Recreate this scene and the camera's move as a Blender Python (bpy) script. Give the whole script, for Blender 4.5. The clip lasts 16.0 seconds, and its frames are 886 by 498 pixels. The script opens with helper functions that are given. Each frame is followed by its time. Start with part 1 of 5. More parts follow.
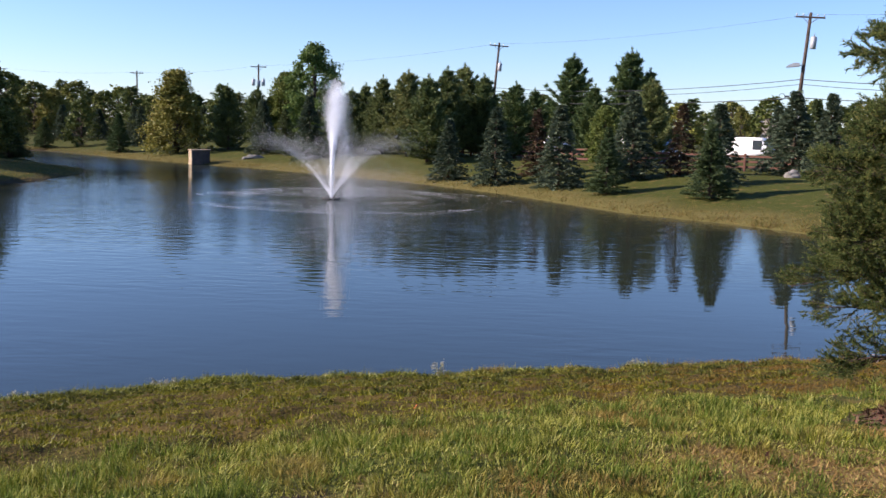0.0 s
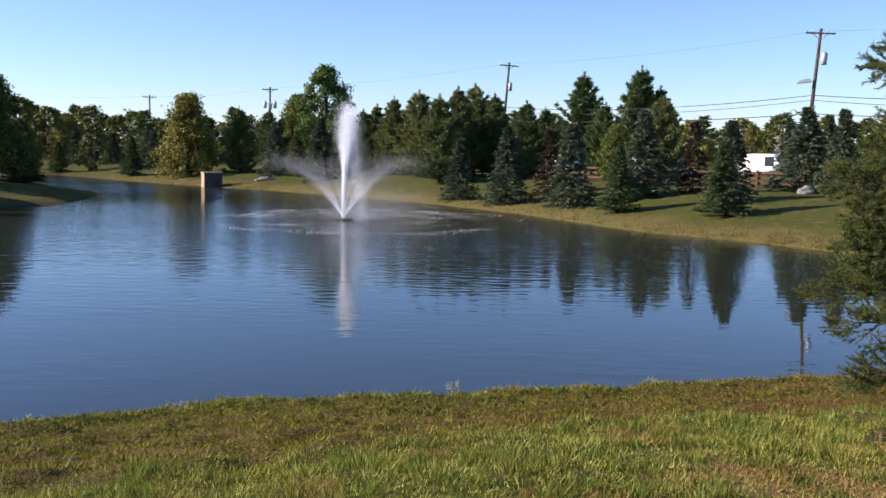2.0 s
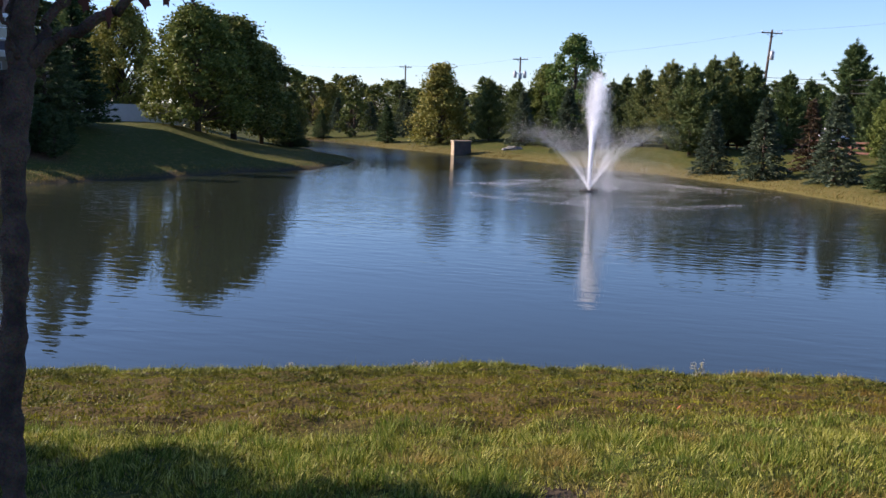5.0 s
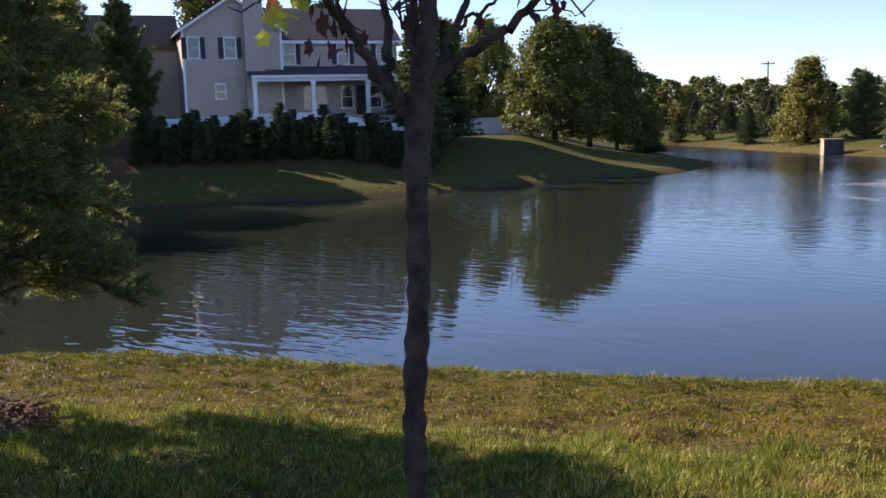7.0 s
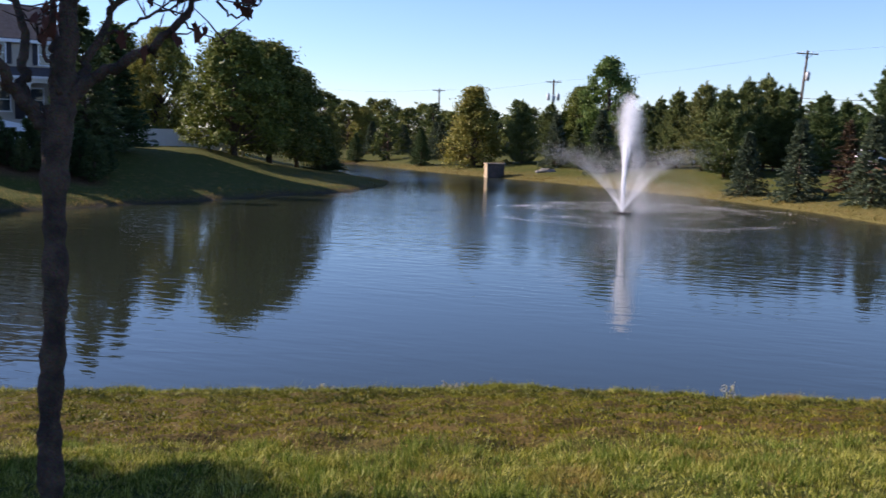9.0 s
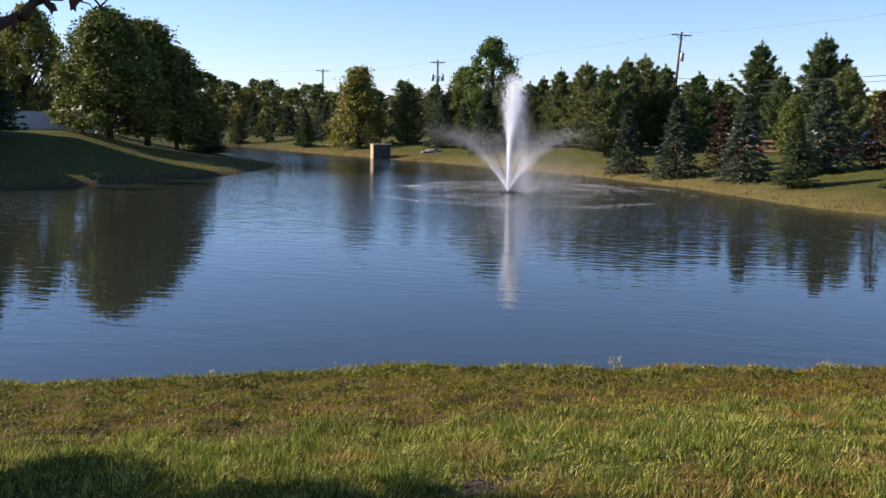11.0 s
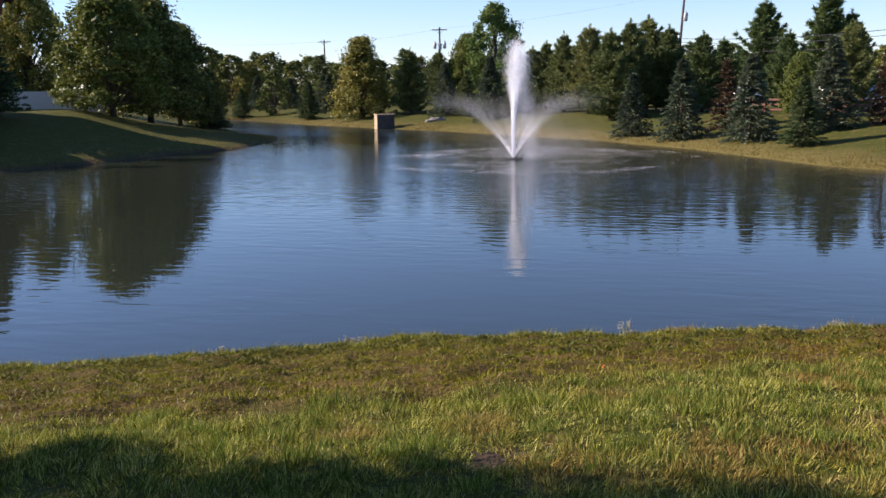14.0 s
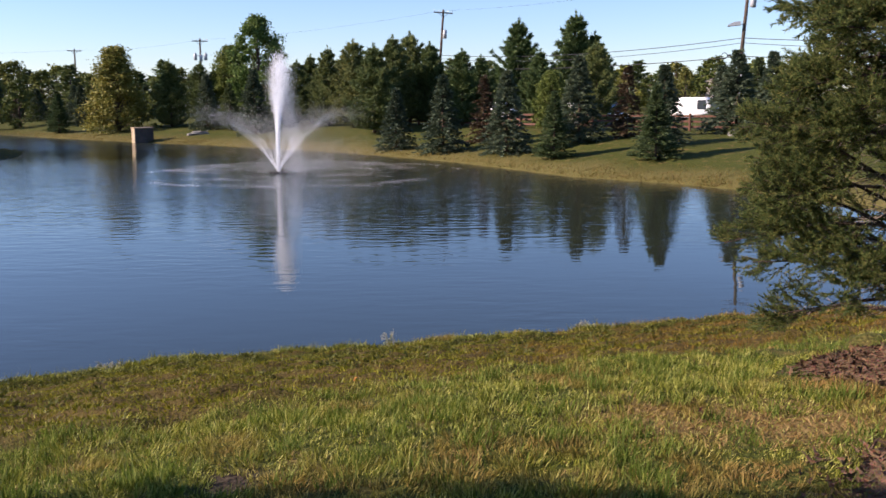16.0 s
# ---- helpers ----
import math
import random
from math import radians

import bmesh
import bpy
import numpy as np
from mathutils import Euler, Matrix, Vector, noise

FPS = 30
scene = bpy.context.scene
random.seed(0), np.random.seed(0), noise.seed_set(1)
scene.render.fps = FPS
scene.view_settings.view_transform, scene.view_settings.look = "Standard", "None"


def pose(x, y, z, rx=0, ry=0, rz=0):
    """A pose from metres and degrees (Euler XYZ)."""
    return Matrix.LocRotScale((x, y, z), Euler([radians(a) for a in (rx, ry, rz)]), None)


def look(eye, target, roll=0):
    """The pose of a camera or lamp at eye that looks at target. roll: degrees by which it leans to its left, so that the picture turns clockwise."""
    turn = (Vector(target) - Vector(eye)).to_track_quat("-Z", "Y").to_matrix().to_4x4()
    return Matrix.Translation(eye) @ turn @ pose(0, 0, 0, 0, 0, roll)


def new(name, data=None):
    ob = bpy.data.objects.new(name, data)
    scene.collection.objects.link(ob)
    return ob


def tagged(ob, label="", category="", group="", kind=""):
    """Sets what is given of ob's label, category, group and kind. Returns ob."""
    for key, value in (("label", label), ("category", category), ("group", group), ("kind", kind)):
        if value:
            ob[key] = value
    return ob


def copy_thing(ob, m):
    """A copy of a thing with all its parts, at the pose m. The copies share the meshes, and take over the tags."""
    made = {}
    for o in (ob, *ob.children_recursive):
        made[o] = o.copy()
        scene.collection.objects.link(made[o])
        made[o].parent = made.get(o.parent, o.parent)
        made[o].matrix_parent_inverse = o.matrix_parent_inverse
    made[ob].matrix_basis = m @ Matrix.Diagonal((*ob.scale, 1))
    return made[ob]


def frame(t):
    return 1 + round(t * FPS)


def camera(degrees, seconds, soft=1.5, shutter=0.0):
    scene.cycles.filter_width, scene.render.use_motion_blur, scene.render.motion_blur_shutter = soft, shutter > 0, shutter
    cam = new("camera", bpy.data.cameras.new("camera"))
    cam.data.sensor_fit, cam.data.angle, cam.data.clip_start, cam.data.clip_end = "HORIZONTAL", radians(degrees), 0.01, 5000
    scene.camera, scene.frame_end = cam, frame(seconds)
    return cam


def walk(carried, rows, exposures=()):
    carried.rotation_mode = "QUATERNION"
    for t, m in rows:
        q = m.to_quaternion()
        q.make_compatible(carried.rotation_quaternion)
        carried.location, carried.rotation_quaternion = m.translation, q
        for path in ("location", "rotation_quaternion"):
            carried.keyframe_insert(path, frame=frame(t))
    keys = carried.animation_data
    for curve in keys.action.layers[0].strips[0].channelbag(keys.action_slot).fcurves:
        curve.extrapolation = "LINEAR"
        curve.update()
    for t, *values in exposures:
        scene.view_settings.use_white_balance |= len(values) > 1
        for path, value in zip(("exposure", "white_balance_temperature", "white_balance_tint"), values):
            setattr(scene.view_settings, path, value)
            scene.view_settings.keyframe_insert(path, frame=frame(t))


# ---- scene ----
cam = camera(49.8, 16.0, soft=1.5, shutter=0.12)
PATH = [
    (0.0, 0.007, -0.001, 4.301, 82.60, -1.50, -0.00),
    (0.5, 0.048, 0.036, 4.293, 82.77, -1.01, -4.01),
    (1.0, 0.014, 0.042, 4.289, 82.38, -1.94, -7.42),
    (1.5, -0.024, 0.043, 4.293, 83.07, -1.49, -3.57),
    (2.0, -0.014, 0.027, 4.289, 83.78, -0.85, 0.65),
    (2.5, -0.024, 0.030, 4.287, 84.05, -1.68, 1.47),
    (3.0, -0.051, 0.034, 4.289, 82.29, -0.95, 6.89),
    (3.5, -0.046, 0.031, 4.292, 81.52, -0.86, 12.18),
    (3.7, -0.034, 0.031, 4.287, 81.84, -1.37, 13.09),
    (5.8, -0.134, 0.057, 4.294, 81.44, 0.17, 19.75),
    (6.0, -0.150, 0.064, 4.299, 81.42, 0.77, 22.87),
    (6.5, -0.156, 0.031, 4.309, 82.39, 1.13, 29.88),
    (7.0, -0.202, 0.044, 4.293, 82.12, 1.54, 36.13),
    (7.5, -0.153, -0.027, 4.329, 84.14, 1.35, 39.17),
    (8.0, -0.082, -0.098, 4.338, 85.09, 1.66, 40.51),
    (8.5, 0.035, -0.160, 4.348, 84.59, 0.52, 30.83),
    (9.0, 0.035, -0.093, 4.315, 83.02, -1.13, 17.33),
    (9.5, 0.009, -0.059, 4.295, 82.20, -0.91, 10.31),
    (9.7, -0.031, -0.068, 4.275, 82.29, -1.19, 9.39),
    (12.0, -0.013, -0.014, 4.289, 81.74, -0.54, 11.24),
    (12.5, -0.013, -0.006, 4.293, 81.63, -0.50, 11.09),
    (13.0, 0.007, 0.003, 4.300, 81.33, 0.11, 9.49),
    (13.5, -0.026, 0.010, 4.285, 80.90, 1.56, 10.60),
    (14.0, -0.012, 0.019, 4.292, 80.13, 0.90, 10.69),
    (14.5, -0.012, 0.016, 4.298, 80.83, 1.14, 8.89),
    (15.0, 0.072, 0.047, 4.288, 80.92, 1.90, 4.81),
    (15.5, 0.098, 0.027, 4.264, 80.99, 1.79, 1.15),
    (16.0, 0.134, 0.050, 4.289, 80.80, 0.28, -3.08),
]
EXPOSURE = [(0.0, 1.07, 5920, 23), (6.0, 1.19, 6050, 25), (7.0, 1.36, 6450, 29), (8.0, 1.5, 6850, 33), (8.6, 1.28, 6250, 27), (9.1, 1.13, 6050, 25), (12.0, 1.07, 6150, 24), (14.2, 1.16, 6220, 25), (16.0, 1.08, 6200, 25)]

walk(cam, [(t, pose(x, y, z, rx, ry, rz)) for t, x, y, z, rx, ry, rz in PATH], EXPOSURE)

# ---- light ----
SUN_AZ, SUN_EL = -92.0, 28.0          # degrees; azimuth clockwise from +y
world = bpy.data.worlds.new("world")
scene.world = world
world.use_nodes = True
wn = world.node_tree.nodes
sky = wn.new("ShaderNodeTexSky")
sky.sky_type, sky.sun_disc = "NISHITA", False
sky.sun_elevation, sky.sun_rotation = radians(SUN_EL), radians(SUN_AZ)
sky.air_density, sky.dust_density, sky.ozone_density = 0.94, 0.08, 5.0
wn["Background"].inputs["Strength"].default_value = 0.082
world.node_tree.links.new(sky.outputs["Color"], wn["Background"].inputs["Color"])
sun = new("sun", bpy.data.lights.new("sun", "SUN"))
sun.data.energy, sun.data.angle, sun.data.color = 5.0, radians(0.5), (1.0, 0.86, 0.66)
sd = Vector((math.sin(radians(SUN_AZ)) * math.cos(radians(SUN_EL)), math.cos(radians(SUN_AZ)) * math.cos(radians(SUN_EL)), math.sin(radians(SUN_EL))))
sun.matrix_world = look(sd * 100, (0, 0, 0))


# ---- materials ----
def mat(name, col, rough=0.8, vary=0.25, scale=6.0, bump=0.3, metal=0.0, second=None, obj_var=0.0, spec=0.3, bscale=None):
    """A surface with variation at two scales and a fine relief."""
    m = bpy.data.materials.new(name)
    m.use_nodes = True
    n, l = m.node_tree.nodes, m.node_tree.links
    b = n["Principled BSDF"]
    co = n.new("ShaderNodeTexCoord")
    big, fine = n.new("ShaderNodeTexNoise"), n.new("ShaderNodeTexNoise")
    big.inputs["Scale"].default_value, fine.inputs["Scale"].default_value = scale, scale * 9
    big.inputs["Detail"].default_value = fine.inputs["Detail"].default_value = 4
    for t in (big, fine):
        l.new(co.outputs["Object"], t.inputs["Vector"])
    r = n.new("ShaderNodeValToRGB")
    c2 = second or tuple(c * (1 - vary) for c in col)
    r.color_ramp.elements[0].color, r.color_ramp.elements[1].color = (*c2, 1), (*col, 1)
    r.color_ramp.elements[0].position, r.color_ramp.elements[1].position = 0.35, 0.65
    l.new(big.outputs["Fac"], r.inputs["Fac"])
    mx = n.new("ShaderNodeMix")
    mx.data_type, mx.blend_type = "RGBA", "MULTIPLY"
    mx.inputs["Factor"].default_value = min(1, vary * 2)
    l.new(r.outputs["Color"], mx.inputs["A"])
    l.new(fine.outputs["Color"], mx.inputs["B"])
    gain = n.new("ShaderNodeHueSaturation")
    gain.inputs["Value"].default_value = 1 + vary
    l.new(mx.outputs["Result"], gain.inputs["Color"])
    if obj_var:
        oi, mr = n.new("ShaderNodeObjectInfo"), n.new("ShaderNodeMapRange")
        mr.inputs["To Min"].default_value, mr.inputs["To Max"].default_value = 1 + vary - obj_var, 1 + vary + obj_var
        l.new(oi.outputs["Random"], mr.inputs["Value"])
        l.new(mr.outputs["Result"], gain.inputs["Value"])
    l.new(gain.outputs["Color"], b.inputs["Base Color"])
    b.inputs["Roughness"].default_value, b.inputs["Metallic"].default_value = rough, metal
    b.inputs["Specular IOR Level"].default_value = spec
    if bump:
        bp = n.new("ShaderNodeBump")
        bp.inputs["Strength"].default_value, bp.inputs["Distance"].default_value = bump, 0.02
        l.new(fine.outputs["Fac"], bp.inputs["Height"])
        l.new(bp.outputs["Normal"], b.inputs["Normal"])
    return m


def leaf_mat(name, cols, through_light=0.35, hue=0.03, rough=0.6):
    """Leaves: colours by island, a little by object; light passes through."""
    m = bpy.data.materials.new(name)
    m.use_nodes = True
    n, l = m.node_tree.nodes, m.node_tree.links
    b, out = n["Principled BSDF"], n["Material Output"]
    g, r = n.new("ShaderNodeNewGeometry"), n.new("ShaderNodeValToRGB")
    e = r.color_ramp.elements
    e[0].color, e[1].color = (*cols[0], 1), (*cols[-1], 1)
    for i, c in enumerate(cols[1:-1]):
        e.new((i + 1) / (len(cols) - 1)).color = (*c, 1)
    l.new(g.outputs["Random Per Island"], r.inputs["Fac"])
    oi, hs = n.new("ShaderNodeObjectInfo"), n.new("ShaderNodeHueSaturation")
    mr, mv = n.new("ShaderNodeMapRange"), n.new("ShaderNodeMapRange")
    mr.inputs["To Min"].default_value, mr.inputs["To Max"].default_value = 0.5 - hue, 0.5 + hue
    mv.inputs["To Min"].default_value, mv.inputs["To Max"].default_value = 1.2, 0.8
    l.new(oi.outputs["Random"], mr.inputs["Value"])
    l.new(oi.outputs["Random"], mv.inputs["Value"])
    l.new(mr.outputs["Result"], hs.inputs["Hue"])
    l.new(mv.outputs["Result"], hs.inputs["Value"])
    l.new(r.outputs["Color"], hs.inputs["Color"])
    l.new(hs.outputs["Color"], b.inputs["Base Color"])
    b.inputs["Roughness"].default_value, b.inputs["Specular IOR Level"].default_value = rough, 0.16
    tr, mx = n.new("ShaderNodeBsdfTranslucent"), n.new("ShaderNodeMixShader")
    l.new(hs.outputs["Color"], tr.inputs["Color"])
    mx.inputs["Fac"].default_value = through_light
    l.new(b.outputs["BSDF"], mx.inputs[1])
    l.new(tr.outputs["BSDF"], mx.inputs[2])
    l.new(mx.outputs["Shader"], out.inputs["Surface"])
    return m


def grass_mat(name, green, dry, size, lo, hi):
    """Blades: green or dry by patches of the ground, each blade of its own shade."""
    m = leaf_mat(name, green, 0.25, 0.0, 0.5)
    n, l = m.node_tree.nodes, m.node_tree.links
    r = next(x for x in n if x.type == "VALTORGB")
    hs = next(x for x in n if x.type == "HUE_SAT")
    g = next(x for x in n if x.type == "NEW_GEOMETRY")
    r2, no, mr, mx = n.new("ShaderNodeValToRGB"), n.new("ShaderNodeTexNoise"), n.new("ShaderNodeMapRange"), n.new("ShaderNodeMix")
    r2.color_ramp.elements[0].color, r2.color_ramp.elements[1].color = (*dry[0], 1), (*dry[1], 1)
    l.new(g.outputs["Random Per Island"], r2.inputs["Fac"])
    no.inputs["Scale"].default_value, no.inputs["Detail"].default_value = size, 4
    l.new(g.outputs["Position"], no.inputs["Vector"])
    mr.inputs["From Min"].default_value, mr.inputs["From Max"].default_value = lo, hi
    sx, ml, ad = n.new("ShaderNodeSeparateXYZ"), n.new("ShaderNodeMath"), n.new("ShaderNodeMath")   # drier towards the spruce
    ml.operation, ad.operation = "MULTIPLY", "ADD"
    ml.inputs[1].default_value = 0.028
    l.new(g.outputs["Position"], sx.inputs["Vector"])
    l.new(sx.outputs["X"], ml.inputs[0])
    l.new(ml.outputs["Value"], ad.inputs[0])
    l.new(no.outputs["Fac"], ad.inputs[1])
    l.new(ad.outputs["Value"], mr.inputs["Value"])
    mx.data_type = "RGBA"
    l.new(mr.outputs["Result"], mx.inputs["Factor"])
    l.new(r.outputs["Color"], mx.inputs["A"])
    l.new(r2.outputs["Color"], mx.inputs["B"])
    l.new(mx.outputs["Result"], hs.inputs["Color"])
    return m


def water_mat():
    m = bpy.data.materials.new("pond_water")
    m.use_nodes = True
    n, l = m.node_tree.nodes, m.node_tree.links
    b = n["Principled BSDF"]
    b.inputs["Base Color"].default_value = (0.019, 0.024, 0.017, 1)
    b.inputs["Roughness"].default_value, b.inputs["IOR"].default_value = 0.02, 1.33
    co = n.new("ShaderNodeTexCoord")
    mp, mp2 = n.new("ShaderNodeMapping"), n.new("ShaderNodeMapping")
    mp.inputs["Scale"].default_value, mp2.inputs["Scale"].default_value = (0.55, 1.5, 1), (0.10, 0.16, 1)
    mp.inputs["Rotation"].default_value = (0, 0, radians(12))
    a, c = n.new("ShaderNodeTexNoise"), n.new("ShaderNodeTexNoise")
    a.inputs["Scale"].default_value, a.inputs["Detail"].default_value, a.inputs["Distortion"].default_value = 1.6, 2.0, 0.4
    c.inputs["Scale"].default_value, c.inputs["Detail"].default_value = 1.0, 2.0
    l.new(co.outputs["Object"], mp.inputs["Vector"])
    l.new(co.outputs["Object"], mp2.inputs["Vector"])
    l.new(mp.outputs["Vector"], a.inputs["Vector"])
    l.new(mp2.outputs["Vector"], c.inputs["Vector"])
    # rings of small waves round the fountain
    vd, rg, mul = n.new("ShaderNodeVectorMath"), n.new("ShaderNodeMapRange"), n.new("ShaderNodeMath")
    vd.operation = "DISTANCE"
    vd.inputs[1].default_value = FOUNTAIN
    l.new(co.outputs["Object"], vd.inputs[0])
    rg.inputs["From Min"].default_value, rg.inputs["From Max"].default_value = 32.0, 10.0
    rg.inputs["To Min"].default_value, rg.inputs["To Max"].default_value = 0.0, 2.4
    l.new(vd.outputs["Value"], rg.inputs["Value"])
    patch, st = n.new("ShaderNodeMapRange"), n.new("ShaderNodeMath")
    patch.inputs["From Min"].default_value, patch.inputs["From Max"].default_value = 0.35, 0.7
    patch.inputs["To Min"].default_value, patch.inputs["To Max"].default_value = 0.08, 0.75
    l.new(c.outputs["Fac"], patch.inputs["Value"])
    mul.operation, st.operation = "MULTIPLY", "ADD"
    l.new(patch.outputs["Result"], st.inputs[0])
    l.new(rg.outputs["Result"], st.inputs[1])
    # a breeze ruffles the arm below the house
    sw, west, st2 = n.new("ShaderNodeSeparateXYZ"), n.new("ShaderNodeMapRange"), n.new("ShaderNodeMath")
    west.inputs["From Min"].default_value, west.inputs["From Max"].default_value = -1.0, -7.0
    west.inputs["To Min"].default_value, west.inputs["To Max"].default_value = 0.0, 1.3
    st2.operation = "ADD"
    l.new(co.outputs["Object"], sw.inputs["Vector"])
    lane = n.new("ShaderNodeMath")
    lane.operation, lane.inputs[1].default_value = "MULTIPLY_ADD", 0.6
    l.new(sw.outputs["Y"], lane.inputs[0])
    l.new(sw.outputs["X"], lane.inputs[2])
    l.new(lane.outputs["Value"], west.inputs["Value"])
    l.new(st.outputs["Value"], st2.inputs[0])
    l.new(west.outputs["Result"], st2.inputs[1])
    l.new(st2.outputs["Value"], mul.inputs[0])
    l.new(a.outputs["Fac"], mul.inputs[1])
    bp = n.new("ShaderNodeBump")
    bp.inputs["Strength"].default_value, bp.inputs["Distance"].default_value = 0.5, WAVE
    l.new(mul.outputs["Value"], bp.inputs["Height"])
    l.new(bp.outputs["Normal"], b.inputs["Normal"])
    ro = n.new("ShaderNodeMapRange")   # fine ripples spread from the falling jets
    ro.inputs["From Min"].default_value, ro.inputs["From Max"].default_value = 27.0, 15.0
    ro.inputs["To Min"].default_value, ro.inputs["To Max"].default_value = 0.02, 0.13
    l.new(vd.outputs["Value"], ro.inputs["Value"])
    sp, far, big = n.new("ShaderNodeSeparateXYZ"), n.new("ShaderNodeMapRange"), n.new("ShaderNodeMath")   # breeze on the far arm
    far.inputs["From Min"].default_value, far.inputs["From Max"].default_value = 64.0, 82.0
    far.inputs["To Min"].default_value, far.inputs["To Max"].default_value = 0.02, 0.17
    big.operation = "MAXIMUM"
    l.new(co.outputs["Object"], sp.inputs["Vector"])
    l.new(sp.outputs["Y"], far.inputs["Value"])
    l.new(ro.outputs["Result"], big.inputs[0])
    l.new(far.outputs["Result"], big.inputs[1])
    l.new(big.outputs["Value"], b.inputs["Roughness"])
    return m


def ground_mat():
    """Turf: green lawn, dry patches, a browner bank and mulch by the region written on the mesh."""
    m = bpy.data.materials.new("turf")
    m.use_nodes = True
    n, l = m.node_tree.nodes, m.node_tree.links
    b = n["Principled BSDF"]
    co = n.new("ShaderNodeTexCoord")

    def nz(s, d=5):
        t = n.new("ShaderNodeTexNoise")
        t.inputs["Scale"].default_value, t.inputs["Detail"].default_value = s, d
        l.new(co.outputs["Object"], t.inputs["Vector"])
        return t

    def ramp(src, lo, hi, c0, c1):
        r = n.new("ShaderNodeValToRGB")
        r.color_ramp.elements[0].position, r.color_ramp.elements[1].position = lo, hi
        r.color_ramp.elements[0].color, r.color_ramp.elements[1].color = (*c0, 1), (*c1, 1)
        l.new(src, r.inputs["Fac"])
        return r.outputs["Color"]

    def mix(f, a, c):
        x = n.new("ShaderNodeMix")
        x.data_type = "RGBA"
        l.new(f, x.inputs["Factor"]), l.new(a, x.inputs["A"]), l.new(c, x.inputs["B"])
        return x.outputs["Result"]

    def attr(k):
        a = n.new("ShaderNodeAttribute")
        a.attribute_name = k
        return a.outputs["Fac"]

    mid, big, fine = nz(2.2), nz(0.35), nz(28, 6)
    # lawn ground is coloured darker to put shade into the gaps between blades
    lawn = ramp(fine.outputs["Fac"], 0.3, 0.7, (0.028, 0.034, 0.006), (0.085, 0.095, 0.018))
    dry = ramp(fine.outputs["Fac"], 0.3, 0.7, (0.12, 0.075, 0.028), (0.25, 0.165, 0.065))
    bank = ramp(fine.outputs["Fac"], 0.3, 0.7, (0.04, 0.028, 0.007), (0.11, 0.078, 0.02))
    mulch = ramp(fine.outputs["Fac"], 0.35, 0.7, (0.04, 0.022, 0.012), (0.19, 0.105, 0.06))
    straw = ramp(fine.outputs["Fac"], 0.3, 0.7, (0.11, 0.09, 0.028), (0.20, 0.16, 0.055))
    k = ramp(mid.outputs["Fac"], 0.56, 0.72, (0, 0, 0), (0.7, 0.7, 0.7))
    col = mix(k, lawn, dry)
    col = mix(attr("dry"), col, dry)
    col = mix(attr("bank"), col, bank)
    col = mix(attr("straw"), col, straw)
    col = mix(attr("mulch"), col, mulch)
    # bare soil, and the painted shade of clump sides near the water
    soil = ramp(fine.outputs["Fac"], 0.3, 0.7, (0.03, 0.022, 0.015), (0.085, 0.062, 0.04))
    col = mix(attr("soil"), col, soil)
    l.new(col, b.inputs["Base Color"])
    b.inputs["Roughness"].default_value, b.inputs["Specular IOR Level"].default_value = 0.9, 0.1
    bp = n.new("ShaderNodeBump")
    bp.inputs["Strength"].default_value, bp.inputs["Distance"].default_value = 0.8, 0.05
    l.new(fine.outputs["Fac"], bp.inputs["Height"])
    l.new(bp.outputs["Normal"], b.inputs["Normal"])
    return m


def drops_mat():
    m = bpy.data.materials.new("spray")
    m.use_nodes = True
    n, l = m.node_tree.nodes, m.node_tree.links
    b, out = n["Principled BSDF"], n["Material Output"]
    b.inputs["Base Color"].default_value = (0.9, 0.92, 0.95, 1)
    b.inputs["Roughness"].default_value = 0.25
    tr, mx = n.new("ShaderNodeBsdfTranslucent"), n.new("ShaderNodeMixShader")
    tr.inputs["Color"].default_value = (0.95, 0.97, 1, 1)
    mx.inputs["Fac"].default_value = 0.5
    l.new(b.outputs["BSDF"], mx.inputs[1])
    l.new(tr.outputs["BSDF"], mx.inputs[2])
    l.new(mx.outputs["Shader"], out.inputs["Surface"])
    return m


def siding_mat():
    """Vinyl siding: horizontal courses as a fine relief."""
    m = mat("tan_vinyl_siding", (0.50, 0.44, 0.37), 0.6, 0.08, 2, 0.15)
    n, l = m.node_tree.nodes, m.node_tree.links
    w, co, bp = n.new("ShaderNodeTexWave"), n.new("ShaderNodeTexCoord"), n.new("ShaderNodeBump")
    w.bands_direction, w.wave_profile = "Z", "SAW"
    w.inputs["Scale"].default_value = 0.314 / 0.18
    bp.inputs["Strength"].default_value, bp.inputs["Distance"].default_value = 0.8, 0.03
    l.new(co.outputs["Object"], w.inputs["Vector"])
    l.new(w.outputs["Fac"], bp.inputs["Height"])
    l.new(bp.outputs["Normal"], n["Principled BSDF"].inputs["Normal"])
    return m


